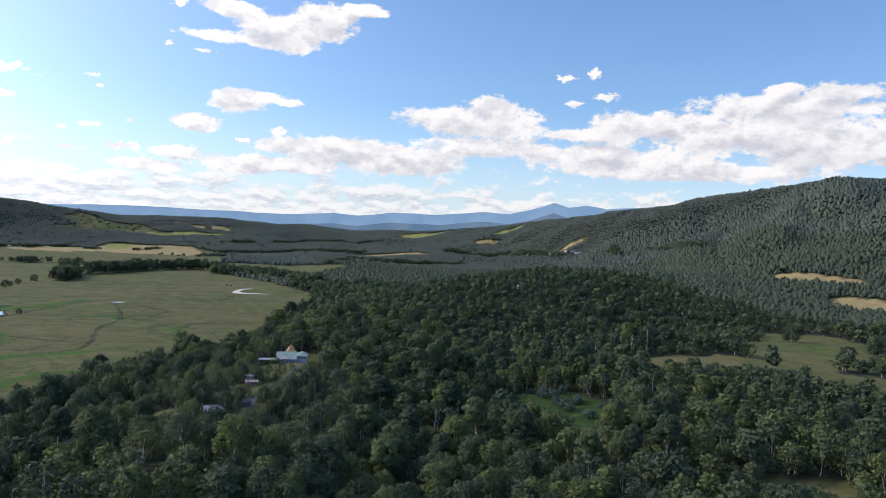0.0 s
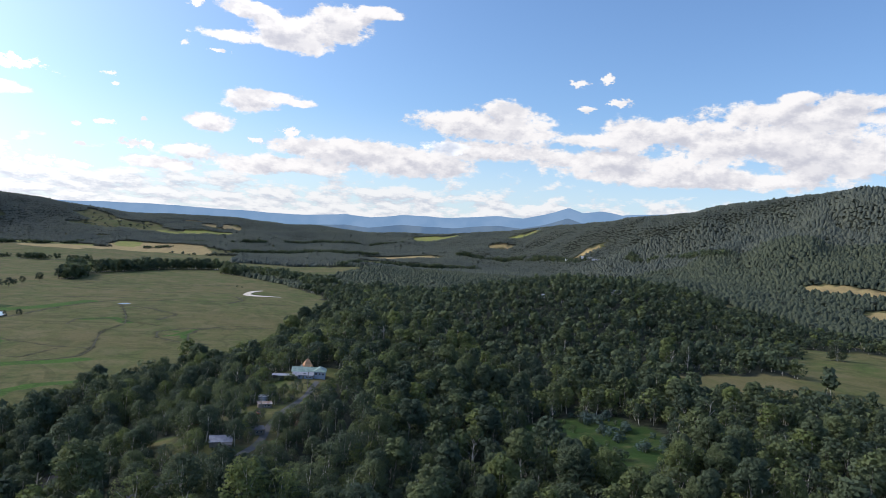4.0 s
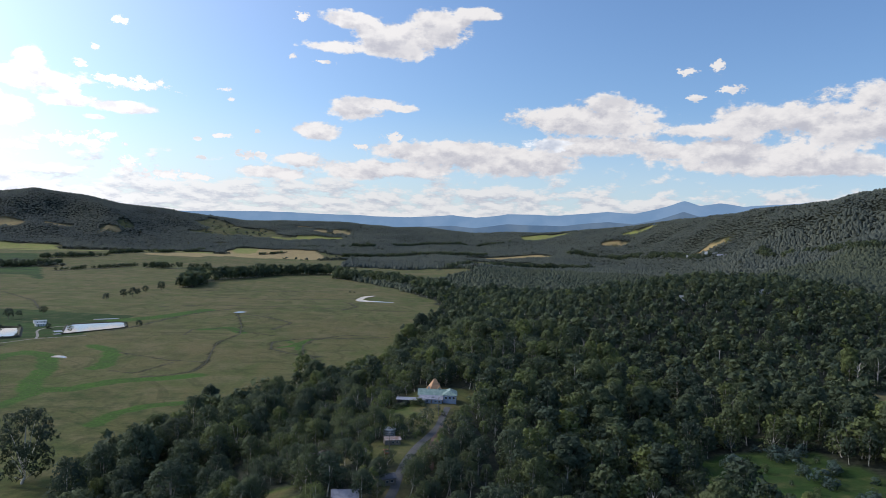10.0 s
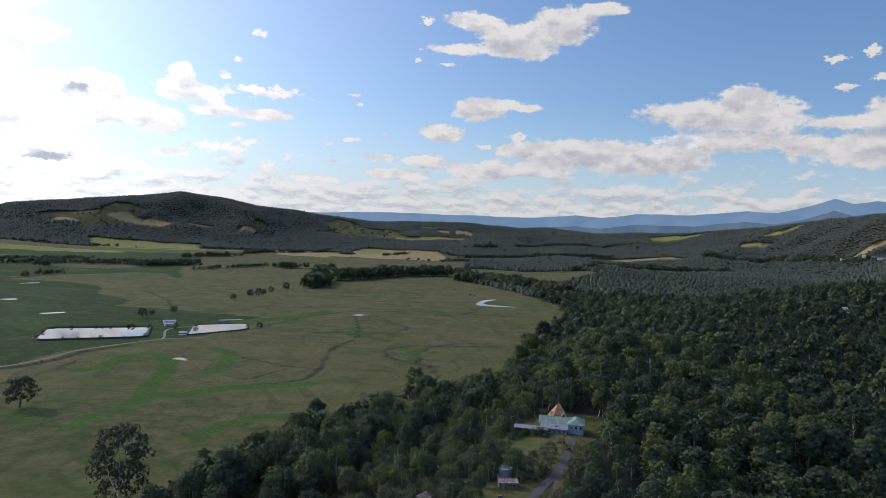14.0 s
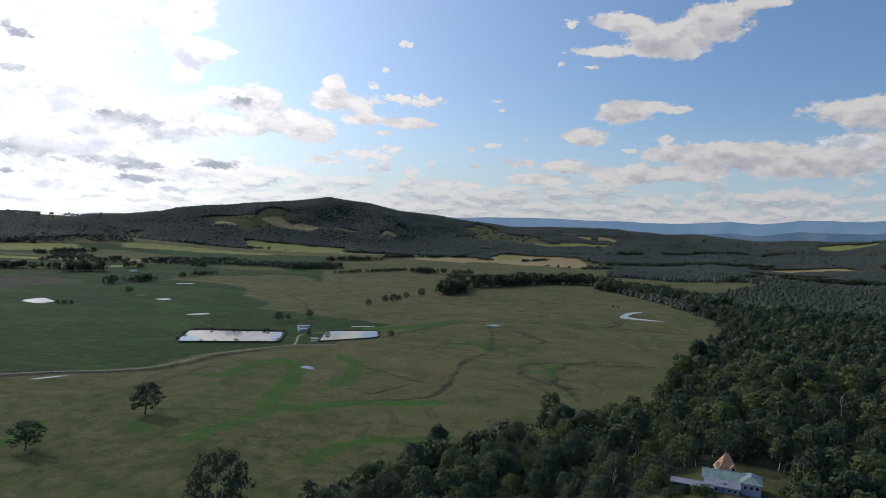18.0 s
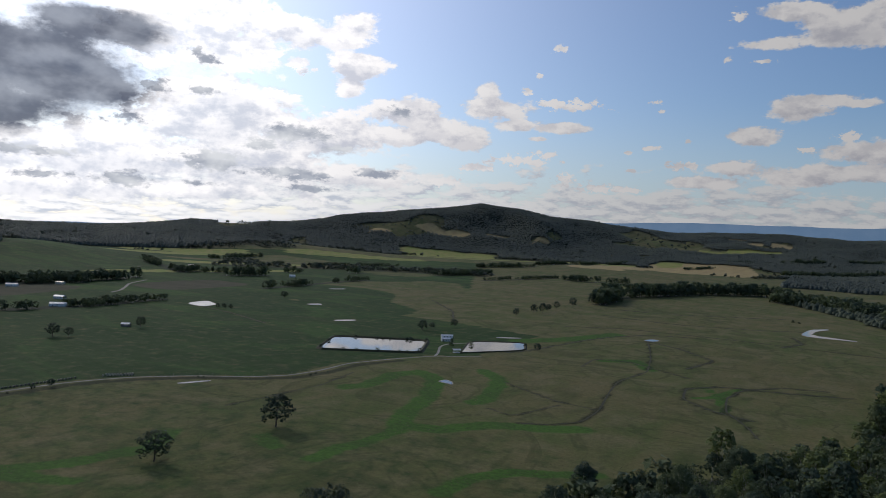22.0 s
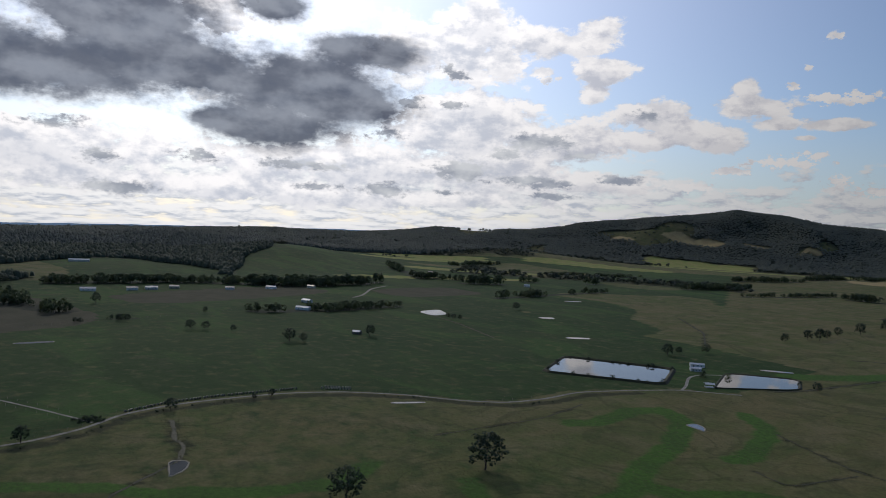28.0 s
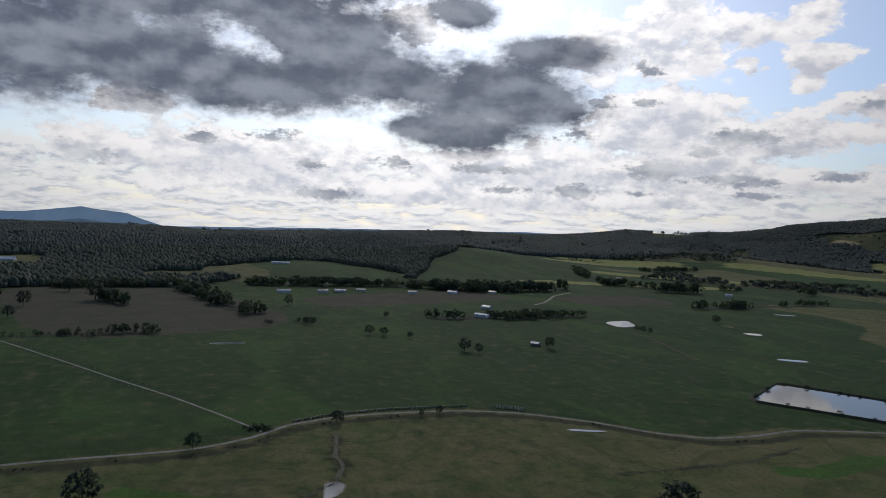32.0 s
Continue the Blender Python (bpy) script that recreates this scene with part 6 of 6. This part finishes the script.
for f in (0.15, 0.6, 1.05, 1.22, 1.3, 1.45, 1.52, 1.6, 1.78, 1.82, 2.0, 2.05, 2.9, 3.12, 3.2, 3.42, 3.62, 3.75):
    k = int(f)
    (ax, ay), (bx, by), t = dam[k % 4], dam[k % 4 + 1], f - k
    x, y = ax + (bx - ax) * t, ay + (by - ay) * t
    h = 1.006
    shrubs.append((-396 + (x + 396) * h, 804 + (y - 804) * h, 2.2 + 2.2 * rng.random(), 0, "small dark shrub on the bank of the farm dam", "bank shrubs"))
shrubs += [(-282, 905, 3.4, 0, "dark reedy shrub on the dam's edge", "bank shrubs"), (-340, 855, 6.5, 0, "round dark shrub beside the farm shed", "bank shrubs"),
           (-325, 868, 4.5, 2, "green shrub on the lawn between dams", "bank shrubs"), (-52, 1395, 3, 0, "dark shrub in the brown meadow", "meadow shrubs"), (-60, 1400, 4, 0, "dark shrub in the brown meadow", "meadow shrubs")]
for k in range(52):
    a_, r_ = rng.random() * 6.28, 1.15 * rng.random() ** 0.4
    kind_ = 1 if (math.cos(a_ - 0.6) > 0.1) else 2
    shrubs.append((172 + 44 * r_ * math.cos(a_), 415 + 64 * r_ * math.sin(a_), 3.5 + 4 * rng.random(), kind_, ("blue-green wattle shrub" if kind_ == 1 else "green shrub") + " at the clearing's edge", "clearing shrubs"))
for k in range(26):
    a_, r_ = rng.random() * 6.28, 0.8 + 0.3 * rng.random()
    shrubs.append((9 + 20 * r_ * math.cos(a_), 452 + 30 * r_ * math.sin(a_), 2.0 + 2.5 * rng.random(), 2, "dense green garden shrub beside the lawn", "garden shrubs"))
for k in range(40):
    j = rng.integers(0, len(ROAD) - 6)
    f = rng.random()
    x, y = (ROAD[j][i] * (1 - f) + ROAD[j + 1][i] * f for i in (0, 1))
    shrubs.append((x + 7 + 2 * rng.random(), y, 0.8 + 0.9 * rng.random(), 0, "low dark shrub on the track's bank", "verge shrubs"))
for k in range(26):
    f = rng.random()
    shrubs.append((-456 - 10 * rng.random(), 414 + 14 * (f - 0.4), 1.0 + 1.6 * rng.random(), 0, "low dark shrub at the track junction", "verge shrubs"))
for x, y, h, kind_, words, group in shrubs:
    plant(x, y, h, "bush", rng.random() * 6.28, 1.0 + 0.4 * rng.random(), (SHRUB_DARK, SHRUB_BLUE, SHRUB_GREEN)[kind_][int(rng.integers(0, 3))], "shrub", group, words, "shrub")

# bare, pale dead trees
DEAD = []
for k in range(3):
    r2 = np.random.default_rng(40 + k)
    pieces = [limb((0, 0, -0.03), (0.02, 0.01, 0.55), 0.020, 0.013, 6, 0.01), limb((0.02, 0.01, 0.55), (0.05, -0.03, 1.0), 0.013, 0.003, 5, 0.02)]
    for j in range(9):
        z0, t = 0.32 + 0.07 * j, j * 2.3 + r2.random()
        reach = 0.30 * (1.15 - z0)
        tip = (reach * math.cos(t) * 1.3, reach * math.sin(t) * 1.3, z0 + 0.12 + 0.1 * r2.random())
        pieces.append(limb((0.02, 0.0, z0), tip, 0.008, 0.003, 4, 0.02))
        pieces.append(limb(tip, (tip[0] * 1.3 + 0.03, tip[1] * 1.25, tip[2] + 0.08), 0.0035, 0.0015, 4, 0.01))
    v, t = joined(pieces)
    DEAD.append(mesh_from("trunk", v, t, [BARK], smooth_faces=True))
for k, (x, y, h) in enumerate([(196, 293, 20), (97, 370, 17), (51, 334, 17), (-22, 262, 15), (120, 359, 16), (161, 534, 17), (77, 480, 15), (-34, 470, 12),
                               (-44, 430, 11), (240, 330, 18), (150, 640, 16), (354, 612, 19), (374, 616, 20), (90, 610, 16), (260, 420, 18), (30, 300, 15)]):
    base = new("dead_tree")
    base.matrix_world = Matrix.Translation((x, y, ground_at(x, y) - 0.2)) @ Matrix.Rotation(k * 1.7, 4, "Z") @ Matrix.Diagonal((h, h, h, 1))
    tagged(base, "bare pale dead gum with forked branches", "dead tree", "dead trees")
    new("trunk", DEAD[k % 3]).parent = base

# ---- grass tussocks and rushes ----


def tufts(name, xy, size, label, seed):
    r2 = np.random.default_rng(seed)
    x, y = xy
    c = np.column_stack([x, y, height(x, y)])
    s = size * (0.5 + r2.random((len(x), 1)))
    verts = []
    for k in range(3):
        t = r2.random(len(x)) * 6.28
        d = np.column_stack([np.cos(t), np.sin(t), np.zeros(len(x))])
        lean_ = np.column_stack([r2.normal(size=(len(x), 2)) * 0.4, np.full(len(x), 0.9)])
        verts += [c - d * s * 0.7, c + d * s * 0.7, c + lean_ * s]
    v = np.stack(verts, 1).reshape(-1, 3)
    t = np.arange(len(v)).reshape(-1, 3)
    me = mesh_from(name, v, t, [GRASS_TUFT], attrs={"tint": np.repeat(r2.random(len(x)), 9), "clump_way": np.tile((0.0, 0.0, 1.0), (len(v), 1))})
    return tagged(new(name, me), label, "grass", kind="stuff")


r2 = np.random.default_rng(77)
gx_, gy_ = -470 + 560 * r2.random(52000), 330 + 700 * r2.random(52000) ** 1.3
keep = (gx_ < np.interp(gy_, EDGE_Y, EDGE_X) - 4) & (vnoise(gx_, gy_, 60, 99, 3) > 0.45) & (to_line(gx_, gy_, ROAD) > 4)
for oval in ((-397, 803, 62, 62, 0), (-303, 872, 45, 60, 0)):
    keep &= in_oval(gx_, gy_, oval) > 1
tufts("tussock_grass", (gx_[keep], gy_[keep]), 0.26, "olive and straw tussock grass over the meadow", 5)
rx_, ry_ = [], []
for line, half in DRAINS:
    for (ax, ay), (bx, by) in zip(line[:-1], line[1:]):
        count = int(math.hypot(bx - ax, by - ay) * 1.1)
        f = r2.random(count)
        rx_.append(ax + (bx - ax) * f + r2.normal(size=count) * half * 1.1)
        ry_.append(ay + (by - ay) * f + r2.normal(size=count) * half * 1.1)
tufts("rushes", (np.concatenate(rx_), np.concatenate(ry_)), 0.38, "dark rushes along the meadow drains", 6)

# low trees and bushes about the yards
rng = np.random.default_rng(41)
HOMES = ((-18, 343, 9), (-5, 363, 7), (-1.5, 410, 7), (-30, 396, 7), (-28, 385, 6), (-25, 441, 5), (-4, 396, 5), (9, 470, 20), (-38, 345, 5), (3, 402, 6))
count = 0
while count < 95:
    x, y = -60 + 85 * rng.random(), 310 + 150 * rng.random()
    clear = all(math.hypot(x - hx, y - hy) > hr for hx, hy, hr in HOMES) and float(to_line(np.array([x]), np.array([y]), DRIVE)[0]) > 3.0
    if clear:
        k = (1, 4, 7)[count % 3]
        plant(x, y, 3.5 + 4.5 * rng.random(), "bush", rng.random() * 6.28, 1.1 + 0.4 * rng.random(), TREE_DATA[k], "yard_tree", "yard trees", "low olive-green bushy tree about the house yard")
        count += 1
count = 0
while count < 36:
    x, y = 172 + 34 * rng.normal(), 416 + 46 * rng.normal()
    if in_oval(np.array([x]), np.array([y]), (172, 416, 40, 66, -20))[0] < 1:
        plant(x, y, 2.2 + 3.2 * rng.random(), "bush", rng.random() * 6.28, 1.2, TREE_DATA[(1, 4, 7)[count % 3]], "clearing_bush", "clearing bushes", "low dark bush in the rough grass of the clearing", "bush")
        count += 1
